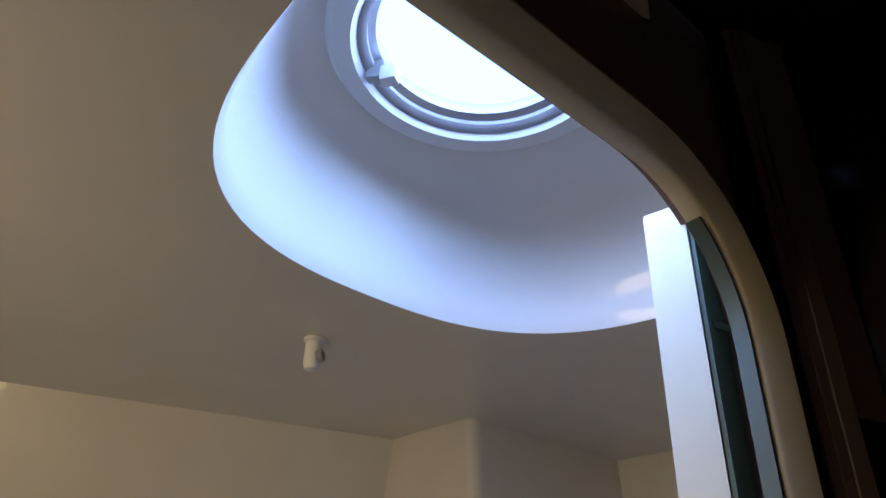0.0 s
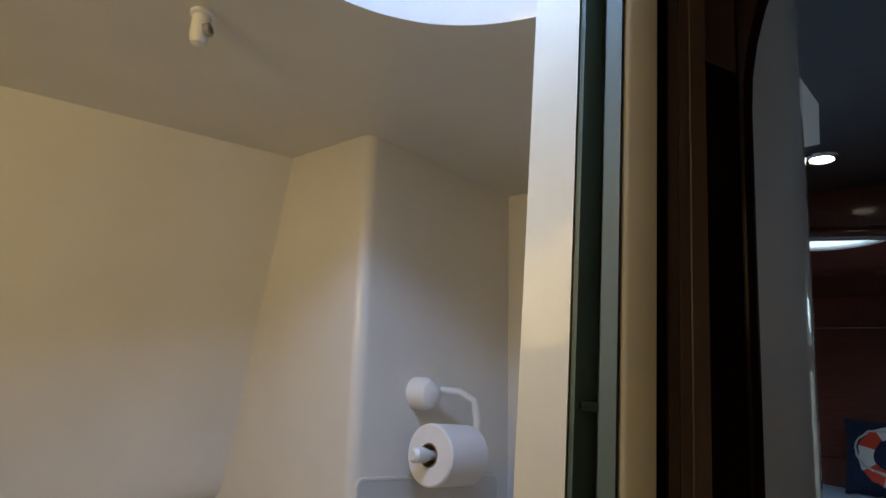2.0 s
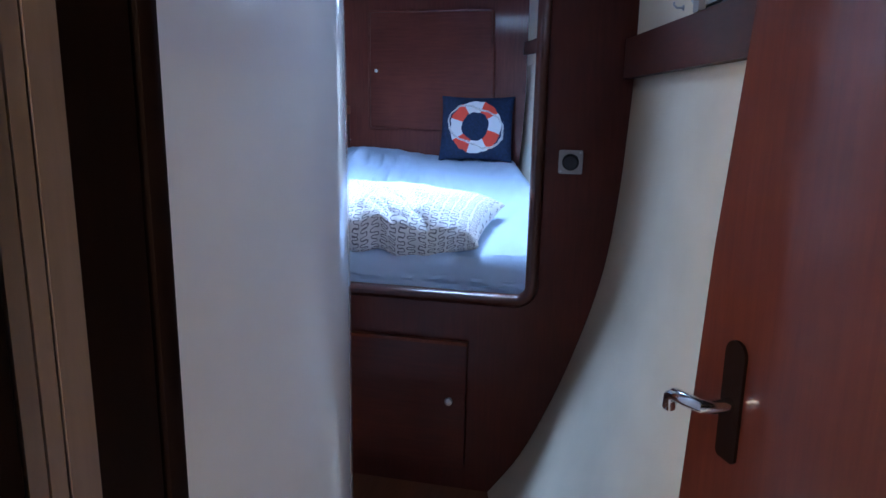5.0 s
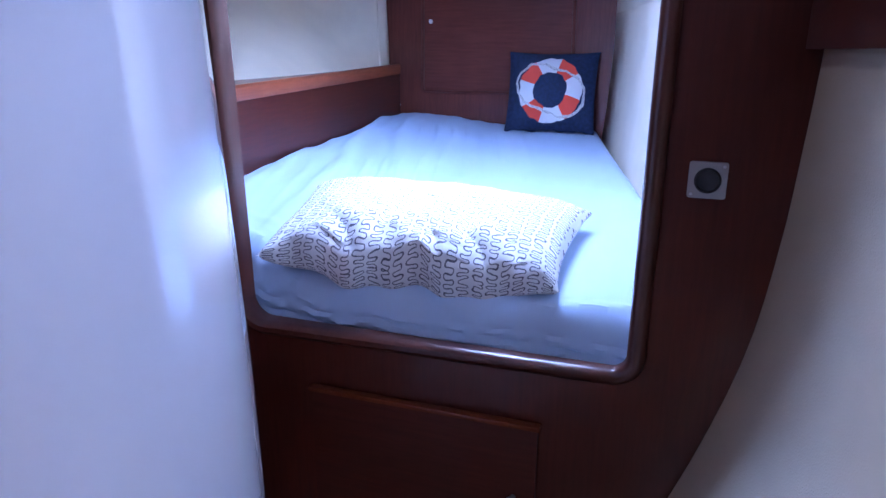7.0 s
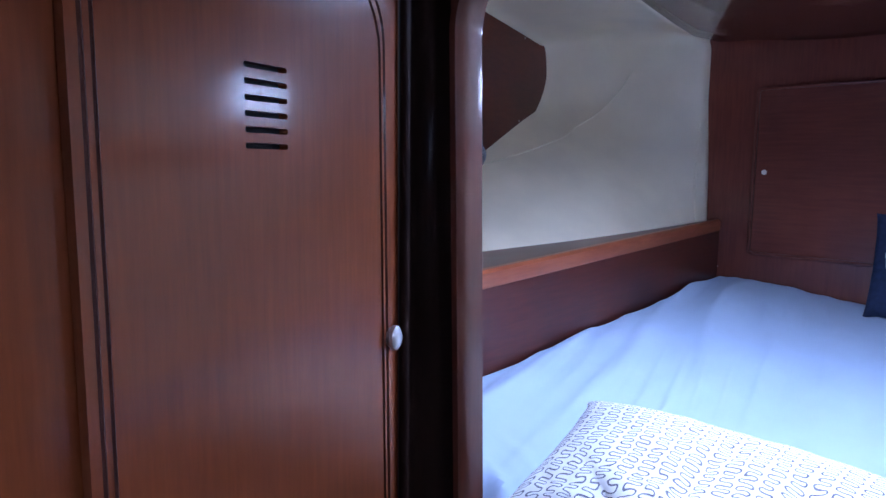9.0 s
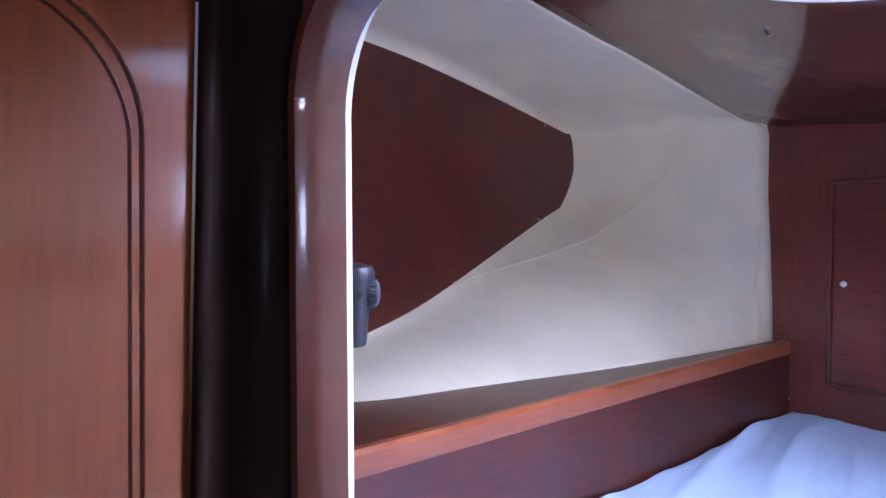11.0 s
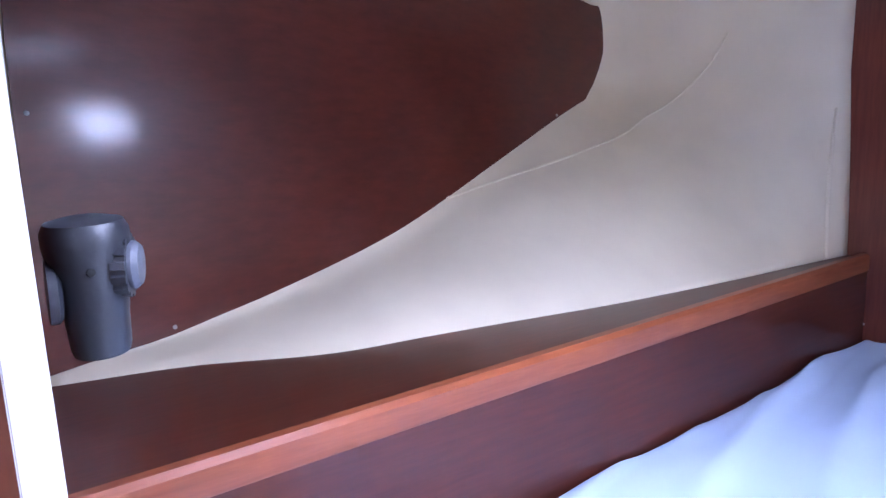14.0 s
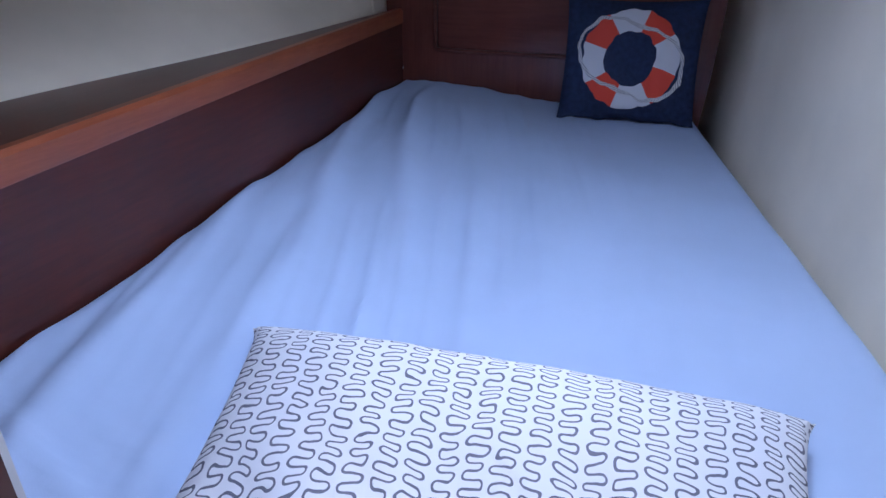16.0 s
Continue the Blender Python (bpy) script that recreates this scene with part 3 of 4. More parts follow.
liner = structure("wall_bunk_lining", lining_mesh, VINYL, "cream vinyl lining of the flared bunk side", "wall")
thicken(liner, 0.015, 1)

bl = [(y, board_low(y)) for y in [0.031 + 1.64 * i / 24 for i in range(25)]]
bt = [(y, board_top(y)) for y in [0.031 + 1.67 * i / 16 for i in range(17)]]
tip = [(1.717, 1.797), (1.748, 1.848), (1.771, 1.905), (1.784, 1.970), (1.781, 2.036), (1.758, 2.055)]
board = thing("side_board", "dark mahogany side board screwed to the bunk lining", "panel", (-2.0, 0.9, 1.8))
part("board", local(plate(bl + tip + list(reversed(bt)), [], 0.0, 0.006, lambda u, v, w: Vector((-1.82 - 0.165 * u + w, u, v))), (-2.0, 0.9, 1.8)), PLY, board)
for sy, sz in ((0.231, 2.158), (1.554, 2.061), (1.517, 1.688), (0.270, 1.238), (0.051, 1.664)):
    part("screw", local(lathe([(0.0045, 0), (0.0045, 0.002), (0.002, 0.003)], pose(-1.814 - 0.165 * sy, sy, sz, 0, 90, 0), 10), (-2.0, 0.9, 1.8)), GREY_PLASTIC, board)

# air grille on the side board
vent = thing("air_vent", "white air grille with vertical and horizontal louvres on the side board", "vent", (-1.813 - 0.165 * 0.243, 0.243, 2.026))
vent.rotation_euler = (radians(4.5), 0, math.atan(0.165))
VW, VH = 0.136, 0.069
vo = fillet([(-VW, -VH, 0.004), (VW, -VH, 0.004), (VW, VH, 0.004), (-VW, VH, 0.004)], 3)
vi = fillet([(-VW + 0.034, -VH + 0.030, 0.002), (VW - 0.026, -VH + 0.030, 0.002), (VW - 0.026, VH - 0.030, 0.002), (-VW + 0.034, VH - 0.030, 0.002)], 3)
part("frame", plate(vo, [vi], 0.0, 0.010, yz), WHITE_PLASTIC, vent)
part("bead", sweep(list(reversed(vi)), [(-0.002, 0.009), (0.006, 0.009), (0.004, 0.013), (0.0, 0.013)], yz), WHITE_PLASTIC, vent)
part("backing", box(-0.004, 0.001, -VW + 0.03, VW - 0.02, -VH + 0.026, VH - 0.026), DARK_VOID, vent)
for i in range(10):
    u = -VW + 0.046 + i * 0.0203
    part("slat", box(0.004, 0.009, u - 0.0034, u + 0.0034, -VH + 0.029, VH - 0.029), WHITE_PLASTIC, vent)
for i in range(3):
    v = -VH + 0.048 + i * 0.0205
    part("cross_slat", box(0.001, 0.004, -VW + 0.033, VW - 0.025, v - 0.0022, v + 0.0022), WHITE_PLASTIC, vent)

# piping that follows the fold of the lining
seam = []
for i in range(61):
    y = 1.03 + 0.91 * (1 - (1 - i / 60) ** 1.6)
    z = curve_at((1.03, 1.25, 1.5, 1.75, 1.875, 1.92, 1.94), (1.45, 1.507, 1.575, 1.66, 1.757, 1.845, 1.93), y)
    spot, out = lining_tree.ray_cast(Vector((-1.0, y, z)), Vector((-1, 0, 0)))[:2]
    seam.append(spot + out * (0.003 if out.x > 0 else -0.003))
tagged(link_mesh("piping", tube(seam, 0.0042), PIPING), "cream piping along the fold of the vinyl lining", "piping")

# welt down the lining beside the foot of the bunk
welt = []
for i in range(25):
    z = 1.245 + 0.44 * i / 24
    spot, out = lining_tree.ray_cast(Vector((-1.0, 2.02 + 0.075 * i / 24, z)), Vector((-1, 0, 0)))[:2]
    welt.append(spot + (out if out.x > 0 else -out) * 0.001)
tagged(link_mesh("welt", tube(welt, 0.0065, 10), VINYL), "cream vinyl welt down the lining at the foot of the bunk", "piping")
nail = link_mesh("nail", lathe([(0.0045, -0.002), (0.0045, 0.001), (0.002, 0.0025)], None, 10), ALU)
nail.matrix_world = pose(-1.376, 2.1295, 1.040, 90)
tagged(nail, "small bright nail head in the end bulkhead above the mattress", "nail")

# ceiling of the bunk, with the hatch
HATCH_C, HATCH_R = Vector((-0.49, 0.50)), 0.262


def bunk_ceiling_z(x, y):
    e = ceil_edge(max(0.03, min(2.13, y)))
    s = max(0.0, min(1.0, (x - e.x) / 0.62))
    low = 1.955 + 0.02 * y
    return e.z + (low - e.z) * s * s * (3 - 2 * s)


def bunk_ceiling():
    """A sheet between the lining and the hull with a round hole for the hatch."""
    bm, n = bmesh.new(), 96
    rows = []
    for k in range(13):
        row = []
        for i in range(n):
            a = 2 * math.pi * i / n
            d = Vector((math.cos(a), math.sin(a)))
            p0 = HATCH_C + d * HATCH_R
            far = 9.0
            for num, den in ((0.03 - HATCH_C.y, d.y), (2.13 - HATCH_C.y, d.y)):
                if abs(den) > 1e-6 and num / den > 0:
                    far = min(far, num / den)
            for j in range(400):
                t = j * 0.006
                q = HATCH_C + d * t
                if q.x > 0.285 - 0.25 * q.y or q.x < ceil_edge(max(0.03, min(2.13, q.y))).x:
                    far = min(far, t)
                    break
            q = p0 + (HATCH_C + d * max(far, HATCH_R + 0.01) - p0) * (k / 12)
            row.append(bm.verts.new((q.x, q.y, bunk_ceiling_z(q.x, q.y))))
        rows.append(row)
    for a, c in zip(rows, rows[1:]):
        for i in range(n):
            bm.faces.new((a[i], a[(i + 1) % n], c[(i + 1) % n], c[i]))
    return bm


thicken(structure("ceiling_bunk", bunk_ceiling(), wood("gloss_headlining", M_DARK, M_MID, grain=(14, 1, 1), coat=1.0), "dark varnished headlining over the bunk", "ceiling"), 0.02, 1)

hatch = thing("deck_hatch", "round deck hatch with a white rim over the bunk", "hatch", (HATCH_C.x, HATCH_C.y, 1.965))
part("rim", ring([(0.250, -0.004), (0.258, -0.012), (0.285, -0.012), (0.292, -0.004), (0.290, 0.012), (0.250, 0.012)], None, 64), WHITE_PLASTIC, hatch)
part("coaming", ring([(0.252, 0.010), (0.262, 0.010), (0.262, 0.11), (0.252, 0.11)], None, 64), WHITE_PLASTIC, hatch)
part("seal", ring([(0.240, 0.055), (0.253, 0.055), (0.253, 0.072), (0.240, 0.072)], None, 64), BLACK_PLASTIC, hatch)
p = part("pane", lathe([(0.25, 0.074), (0.25, 0.082)], None, 48), PANE, hatch, "clear acrylic pane")
p.visible_shadow = False

eye_hook = thing("ceiling_hook", "small metal hook screwed into the headlining beside the hatch", "hook", (-0.876, 0.881, bunk_ceiling_z(-0.876, 0.881)))
part("shank", tube([(0, 0, 0.002), (0, 0, -0.012), (0.004, 0, -0.017), (0.009, 0, -0.014)], 0.0022), ALU, eye_hook)
part("rose", lathe([(0.006, 0.001), (0.006, -0.002), (0.003, -0.003)], pose(0, 0, 0), 12), ALU, eye_hook)

# ---------------------------------------------------------------- bed, pillow, cushion, reading lamp
structure("berth_base", plate([(-1.29, 0.05), (0.2, 0.05), (-0.32, 2.12), (-1.35, 2.12)], [], 0.05, 0.60, xy), MAHOGANY_Y, "mahogany base under the bunk mattress", "berth base")


def sheet_height(x, y):
    base = 0.772 + 0.084 * y
    # the sheet climbs towards the shelf side
    climb = max(0.0, min(1.0, (-0.68 - x) / 0.58))
    base += (0.118 - 0.034 * y) * climb * climb * (3 - 2 * climb)
    # long soft folds running to the foot, pulled towards the shelf side
    w = max(0.0, min(1.0, (-0.35 - x) / 0.8)) * max(0.0, min(1.0, (2.12 - y) / 0.35))
    ph = 34 * x + 9 * y + 3.0 * noise.noise(Vector((x * 1.6, y * 1.1, 0)))
    fold = (0.5 + 0.5 * math.sin(ph)) ** 3
    base += 0.034 * w * fold * (0.5 + 0.5 * noise.noise(Vector((x * 2.1, y * 1.3, 4.0))))
    # finer creases beside them
    fine = (0.5 + 0.5 * math.sin(88 * x + 24 * y + 5.0 * noise.noise(Vector((x * 2.2, y * 1.5, 3.0))))) ** 4
    base += 0.0120 * w * fine * max(0.0, 0.4 + noise.noise(Vector((x * 3.0, y * 2.0, 6.0))))
    # slanting pulls where the sheet is tucked in at the head
    tuck = max(0.0, min(1.0, (0.26 - y) / 0.2)) * max(0.0, min(1.0, (-0.35 - x) / 0.35))
    base += 0.016 * tuck * (0.5 + 0.5 * math.sin(58 * y + 24 * x + 2.0 * noise.noise(Vector((x * 4, y * 4, 8))))) ** 4
    roll_up = math.exp(-((y - 0.085 - 0.03 * math.sin(5 * x)) / 0.018) ** 2) * max(0.0, min(1.0, (x + 0.34) / 0.12))
    base += 0.012 * roll_up
    n1 = noise.noise(Vector((x * 7.0 + y * 1.5, y * 1.4, 2.0)))
    base += 0.020 * max(0.0, n1) ** 1.2 * (0.3 + 0.7 * w)
    base += 0.005 * noise.noise(Vector((x * 18, y * 4, 7.0))) + 0.010 * noise.noise(Vector((x * 1.7, y * 1.7, 9.0)))
    return base


def mattress(a, c):
    """a runs from the front edge to the foot, c from the shelf to the hull; the first rows drop down the front."""
    y = 0.045 + 2.075 * max(0.0, (a - 0.08) / 0.92)
    x0 = shelf_front(y) + 0.006
    x1 = 0.235 - 0.25 * y
    x = x0 + (x1 - x0) * c
    h = sheet_height(x, y)
    edge = min(1.0, c * 40, (1 - c) * 22)
    h -= (0.016 if c < 0.5 else 0.045) * (1 - math.sqrt(1 - (1 - edge) ** 2)) if edge < 1 else 0
    front = min(1.0, max(0.0, (y - 0.045) / 0.07))
    h -= 0.06 * (1 - math.sqrt(max(0.0, 1 - (1 - front) ** 2)))
    if a < 0.08:
        s = a / 0.08
        h = 0.60 + (h - 0.60) * s
        y -= 0.010 * math.sin(26 * s + 3 * x + 2 * noise.noise(Vector((x * 3, 0, 2)))) * s * (1 - s) * 2
        y += 0.012 * math.sin(9 * x + 5 * s) * (1 - s) * 0.6 + 0.006 * noise.noise(Vector((x * 9, s * 3, 1)))
        pull = 1 - min(1.0, 2.4 * abs(noise.noise(Vector((x * 7.0 + 5.0 * s, s * 1.5, 6.0)))))
        y -= 0.016 * pull ** 2 * s * (1 - s) * 4 * 0.6
    return Vector((x, y, h))


bunk = thing("mattress", "bunk mattress under a creased pale blue cotton sheet", "mattress")
part("core", plate([(-1.27, 0.07), (0.19, 0.07), (-0.31, 2.10), (-1.33, 2.10)], [], 0.602, 0.70, xy), WHITE_PLASTIC, bunk)
bed = part("sheet", grid(mattress, 170, 170), SHEET, bunk, "creased pale blue cotton sheet")
for p in bed.data.polygons:
    p.use_smooth = True


def cushion_mesh(lx, ly, h, fat=0.5, n=44, sag=0.0, seed=0.0, fan=0.0, ruffle=0.0):
    """A stuffed case, flat at the seam and full in the middle, with pinched corners and creases."""
    bm = bmesh.new()
    lay = bm.loops.layers.uv.new("uv")

    def at(a, c, top):
        u, v = 2 * a - 1, 2 * c - 1
        e = (max(0.0, 1 - abs(u) ** 2.6) * max(0.0, 1 - abs(v) ** (2.6 + 2.4 * ruffle * (v < 0)))) ** fat
        # sides draw in between the corners
        x = u * lx / 2 * (1 - 0.045 * (1 - v * v)) * (1 + fan * v)
        y = v * ly / 2 * (1 - 0.06 * (1 - u * u))
        z = h / 2 * e * (1 if top else -1)
        # the front edge hangs in slack waves, its corners stand out
        slack = ruffle * max(0.0, -v) ** 4
        z += slack * (0.016 * math.sin(7.5 * u + 1.0) + 0.010 * math.sin(17 * u)) - 0.012 * slack
        y += slack * (0.010 * math.sin(9 * u + 2.0) + 0.006 * math.sin(21 * u))
        ear = ruffle * (abs(u) * abs(v)) ** 14
        x += 0.010 * ear * (1 if u > 0 else -1)
        if top:
            # crumpled front: sharp creases that run up from the edge, and small dents between them
            near = ruffle * max(0.0, min(1.0, 0.20 - 1.1 * v)) * e
            crease = (1 - min(1.0, abs(noise.noise(Vector((x * 9.5 + 1.6 * v, v * 0.45, seed)))) * 2.2)) ** 3
            y += near * (0.016 * noise.noise(Vector((x * 13.0, 6.0 * e, seed))) + 0.010 * noise.noise(Vector((x * 27.0, 9.0 * e, 5.0))) + 0.018 * crease)
            z += near * (0.012 * noise.noise(Vector((x * 14.0, y * 10.0, 9.0))) - 0.013 * crease)
            z += 0.012 * e * noise.noise(Vector((x * 6 + seed, y * 8, 1))) + 0.006 * e * noise.noise(Vector((x * 17, y * 11, seed)))
            for cu, lean, deep in ((-0.16, 0.10, 1.0), (0.30, -0.12, 1.2), (0.62, 0.05, 0.5)):
                z -= sag * deep * e * math.exp(-((u - cu - lean * v) / 0.07) ** 2) * max(0.0, min(1.0, 0.55 - v))
        return Vector((x, y, z))

    for top in (True, False):
        vs = [[bm.verts.new(at(i / n, j / n, top)) for j in range(n + 1)] for i in range(n + 1)]
        # lengths along the surface, so that the print is not stretched on the sides
        arc = [0.0]
        mid = n // 2
        for j in range(n):
            arc.append(arc[-1] + (vs[mid][j + 1].co - vs[mid][j].co).length)
        for i in range(n):
            for j in range(n):
                f = bm.faces.new((vs[i][j], vs[i + 1][j], vs[i + 1][j + 1], vs[i][j + 1]))
                for loop, (a, c) in zip(f.loops, ((i, j), (i + 1, j), (i + 1, j + 1), (i, j + 1))):
                    loop[lay].uv = ((a / n - 0.5) * lx, arc[c] - arc[mid])
    bmesh.ops.remove_doubles(bm, verts=bm.verts, dist=0.0004)
    return bm


pil = link_mesh("pillow", cushion_mesh(0.77, 0.50, 0.19, 0.40, n=96, sag=0.020, seed=3.0, fan=0.08, ruffle=1.0), SQUIGGLE)
tagged(pil, "long white pillow printed with grey squiggles, lying on the sheet", "pillow")
pil.matrix_world = pose(-0.536, 0.275, 0.864, 7, 2.5, 6.0)
for p in pil.data.polygons:
    p.use_smooth = True

cus = link_mesh("throw_cushion", cushion_mesh(0.44, 0.40, 0.12, 0.55, n=56, sag=0.004, seed=8.0, ruffle=0.35), RINGCLOTH)
tagged(cus, "navy throw cushion with a printed red and white life ring", "cushion")
cus.matrix_world = pose(-0.527, 2.02, 1.13, 74, 0, 3)

lamp = thing("reading_lamp", "black swivelling reading lamp on the bunk bulkhead", "lamp", (-1.002, 0.023, 1.497))
part("base", lathe([(0.024, 0), (0.024, 0.006), (0.020, 0.009), (0.009, 0.010)], pose(0, 0.0, -0.004, -90)), BLACK_PLASTIC, lamp)
head_part = part("head", lathe([(0.012, -0.056), (0.0195, -0.055), (0.0210, -0.050), (0.0225, -0.024), (0.0265, 0.007), (0.0298, 0.030), (0.0298, 0.040), (0.0265, 0.047), (0.014, 0.050), (0.004, 0.050)], pose(0.0, 0.0300, 0.0, 3, 4, 0), 40), BLACK_PLASTIC, lamp)
# ridged swivel ring at the side of the head
knob_m = pose(0.006, 0.047, 0.012, 0, 90, 70)
gear = [(r * math.cos(2 * math.pi * (i + f) / 14), r * math.sin(2 * math.pi * (i + f) / 14)) for i in range(14) for f, r in ((0.0, 0.0245), (0.5, 0.0245), (0.58, 0.0222), (0.92, 0.0222))]
ring_part = part("swivel_ring", plate(gear, [], 0.0, 0.010, lambda u, v, w: knob_m @ Vector((u, v, w))), BLACK_PLASTIC, head_part, "ridged swivel ring")
part("swivel_cap", lathe([(0.0185, 0.009), (0.0185, 0.013), (0.0150, 0.017), (0.006, 0.018)], knob_m, 24), DARK_GREY, head_part)
part("switch_dot", lathe([(0.0035, 0), (0.003, 0.002), (0.001, 0.0025)], pose(0.0275, 0.027, 0.012, 0, 90, 0), 10), DARK_VOID, head_part)

# ---------------------------------------------------------------- the locker beside the bunk
LK_N = Vector((1, 0.275, 0)).normalized()


def lk(u, v, w):
    """u is y along the locker face, v is z, w is out of the face."""
    return Vector((-0.995 - 0.275 * u, u, v)) + LK_N * w


locker = thing("hanging_locker", "mahogany hanging locker with a louvred arched door", "cabinet", (-0.87, -0.44, 1.0))
LB = (-0.87, -0.44, 1.0)
D_OUT = fillet([(-0.70, 0.22, 0.05), (-0.185, 0.22, 0.05), (-0.215, 1.80, 0.12), (-0.70, 1.80, 0.12)], 10)
part("body", local(plate([(-0.80, 0.02), (-0.165, 0.02), (-0.165, 1.97), (-0.80, 1.97)], [], -0.02, -0.001, lk), LB), DOOR_WOOD, locker)
SLOTS = []
for i in range(6):
    z = 1.605 - 0.0188 * i
    SLOTS.append(fillet([(-0.498, z - 0.0035, 0.003), (-0.429, z - 0.0035, 0.003), (-0.429, z + 0.0035, 0.003), (-0.498, z + 0.0035, 0.003)], 3))
ldoor = part("door", local(plate(D_OUT, SLOTS, 0.0015, 0.016, lk), LB), DOOR_WOOD, locker)
part("slot_backing", local(plate([(-0.51, 1.49), (-0.40, 1.49), (-0.40, 1.63), (-0.51, 1.63)], [], -0.0006, 0.0014, lk), LB), DARK_VOID, ldoor)


def groove(inset, wide):
    path = fillet([(-0.70 + inset, 0.22 + inset, 0.05), (-0.185 - inset, 0.22 + inset, 0.05), (-0.215 - inset, 1.80 - inset, 0.12), (-0.70 + inset, 1.80 - inset, 0.12)], 10)
    return local(sweep(path, [(-wide, 0.0158), (0, 0.0185), (wide, 0.0158)], lk), LB)


# two raised lines whose dark colour stands in for the shade inside grooves
part("moulding", groove(0.014, 0.0028), GROOVE_SHADE_WOOD, ldoor, "raised bead coloured dark for the shade in a groove")
part("moulding", groove(0.025, 0.0022), GROOVE_SHADE_WOOD, ldoor, "raised bead coloured dark for the shade in a groove")
part("knob", local(lathe([(0.012, 0), (0.012, 0.004), (0.016, 0.008), (0.0155, 0.014), (0.010, 0.019), (0.003, 0.020)],
                         Matrix.Translation(lk(-0.212, 1.213, 0.017)) @ pose(0, 0, 0, 0, 90, math.degrees(math.atan(0.275))) @ Matrix.Diagonal((1.3, 0.9, 1, 1))), LB), ALU, ldoor, "oval push-button knob")


def corner_post(a, c):
    """A hollow-curved corner between the locker and the bulkhead."""
    t = math.pi * a
    x = -0.942 - 0.066 * math.sin(t) ** 0.8
    y = -0.165 + 0.163 * a
    return Vector((x, y, 2.2 * c))


# mahogany post coloured near-black, to hold the shade of this corner
thicken(structure("trim_corner_post", grid(corner_post, 16, 4), BLACK_WOOD, "hollow-curved mahogany corner beside the bunk opening, its shade put into a near-black colour", "trim"), 0.015, -1)

# ---------------------------------------------------------------- shower-room pod: white outside
POD = [(-0.118, -1.60), (-0.118, -1.42), (-0.119, -1.28), (-0.132, -1.18), (-0.164, -1.085), (-0.215, -1.00), (-0.284, -0.938), (-0.38, -0.895), (-0.53, -0.86), (-0.80, -0.82)]
pod_x, pod_y = [p[0] for p in POD], [p[1] for p in POD]


def pod(a, c):
    """The moulded corner draws in towards the ceiling on its rounded side."""
    st = list(range(len(POD)))
    i, e = a * (len(POD) - 1), 0.02
    p, q = [Vector((curve_at(st, pod_x, j), curve_at(st, pod_y, j))) for j in (max(0.0, i - e), min(len(POD) - 1.0, i + e))]
    t = (q - p).normalized()
    n, z = Vector((-t.y, t.x)), 2.1 * c
    if n.x < 0 and n.y < 0 or n.x < -0.5:
        n = -n
    back = max(0.0, min(1.0, (i - 3.0) / 2.0))
    off = 0.018 + 0.022 * max(0.0, min(1.0, (i - 5.2) / 1.8)) - 0.050 * back * max(0.0, z - 1.10)
    m = (p + q) / 2 + n * off
    return Vector((m.x, m.y, z))


thicken(structure("wall_pod", grid(pod, 72, 24), GELCOAT, "glossy white moulded corner of the shower-room pod", "wall"), 0.004, 0)

# ---------------------------------------------------------------- bright sky beyond the portlights
structure("backdrop", grid(lambda a, c: Vector((2.6, -3.5 + 7 * a, 0.2 + 3.2 * c)), 4, 4), glow("hazy_sky", (0.80, 0.90, 1.0), 4.0), "hazy bright sky outside the portlights", "sky")

# ---------------------------------------------------------------- cabin sole, ceiling, passage
structure("floor", box(-1.3, 1.2, -3.3, 0.0, -0.04, 0.0), SOLE, "dark teak cabin sole", "floor")
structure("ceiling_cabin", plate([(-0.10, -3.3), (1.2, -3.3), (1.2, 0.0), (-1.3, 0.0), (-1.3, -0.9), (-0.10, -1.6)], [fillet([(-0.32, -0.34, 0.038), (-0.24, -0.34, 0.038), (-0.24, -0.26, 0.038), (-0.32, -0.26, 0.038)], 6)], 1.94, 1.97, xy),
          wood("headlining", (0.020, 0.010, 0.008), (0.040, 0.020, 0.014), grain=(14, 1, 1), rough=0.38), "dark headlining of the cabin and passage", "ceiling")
dl = thing("downlight", "small round lit downlight in the dark headlining", "lamp", (-0.28, -0.30, 1.94))
part("bezel", ring([(0.030, -0.005), (0.044, -0.004), (0.046, 0.001), (0.030, 0.001)]), CHROME, dl)
part("diffuser", lathe([(0.030, 0.000), (0.030, 0.006)]), LED, dl, "lit frosted diffuser")

# doorway arch between passage and cabin
DOORWAY = fillet([(-0.074, 0.0, 0), (0.60, 0.0, 0), (0.60, 1.82, 0.27), (-0.074, 1.82, 0.36)], 16)
DW = [Vector(p) for p in DOORWAY]
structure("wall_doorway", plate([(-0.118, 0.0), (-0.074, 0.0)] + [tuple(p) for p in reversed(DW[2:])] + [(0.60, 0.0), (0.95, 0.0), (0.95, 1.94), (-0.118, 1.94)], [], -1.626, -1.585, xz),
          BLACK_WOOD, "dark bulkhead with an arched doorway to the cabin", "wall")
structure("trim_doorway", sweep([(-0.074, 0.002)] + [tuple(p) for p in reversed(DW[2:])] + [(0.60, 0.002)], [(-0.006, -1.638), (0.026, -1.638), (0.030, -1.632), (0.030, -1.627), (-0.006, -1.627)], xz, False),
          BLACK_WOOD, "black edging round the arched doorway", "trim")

# passage walls behind
structure("wall_passage_end", box(-0.14, 1.2, -3.3, -3.26, 0.0, 1.97), MAHOGANY_X, "mahogany bulkhead at the end of the passage", "wall")
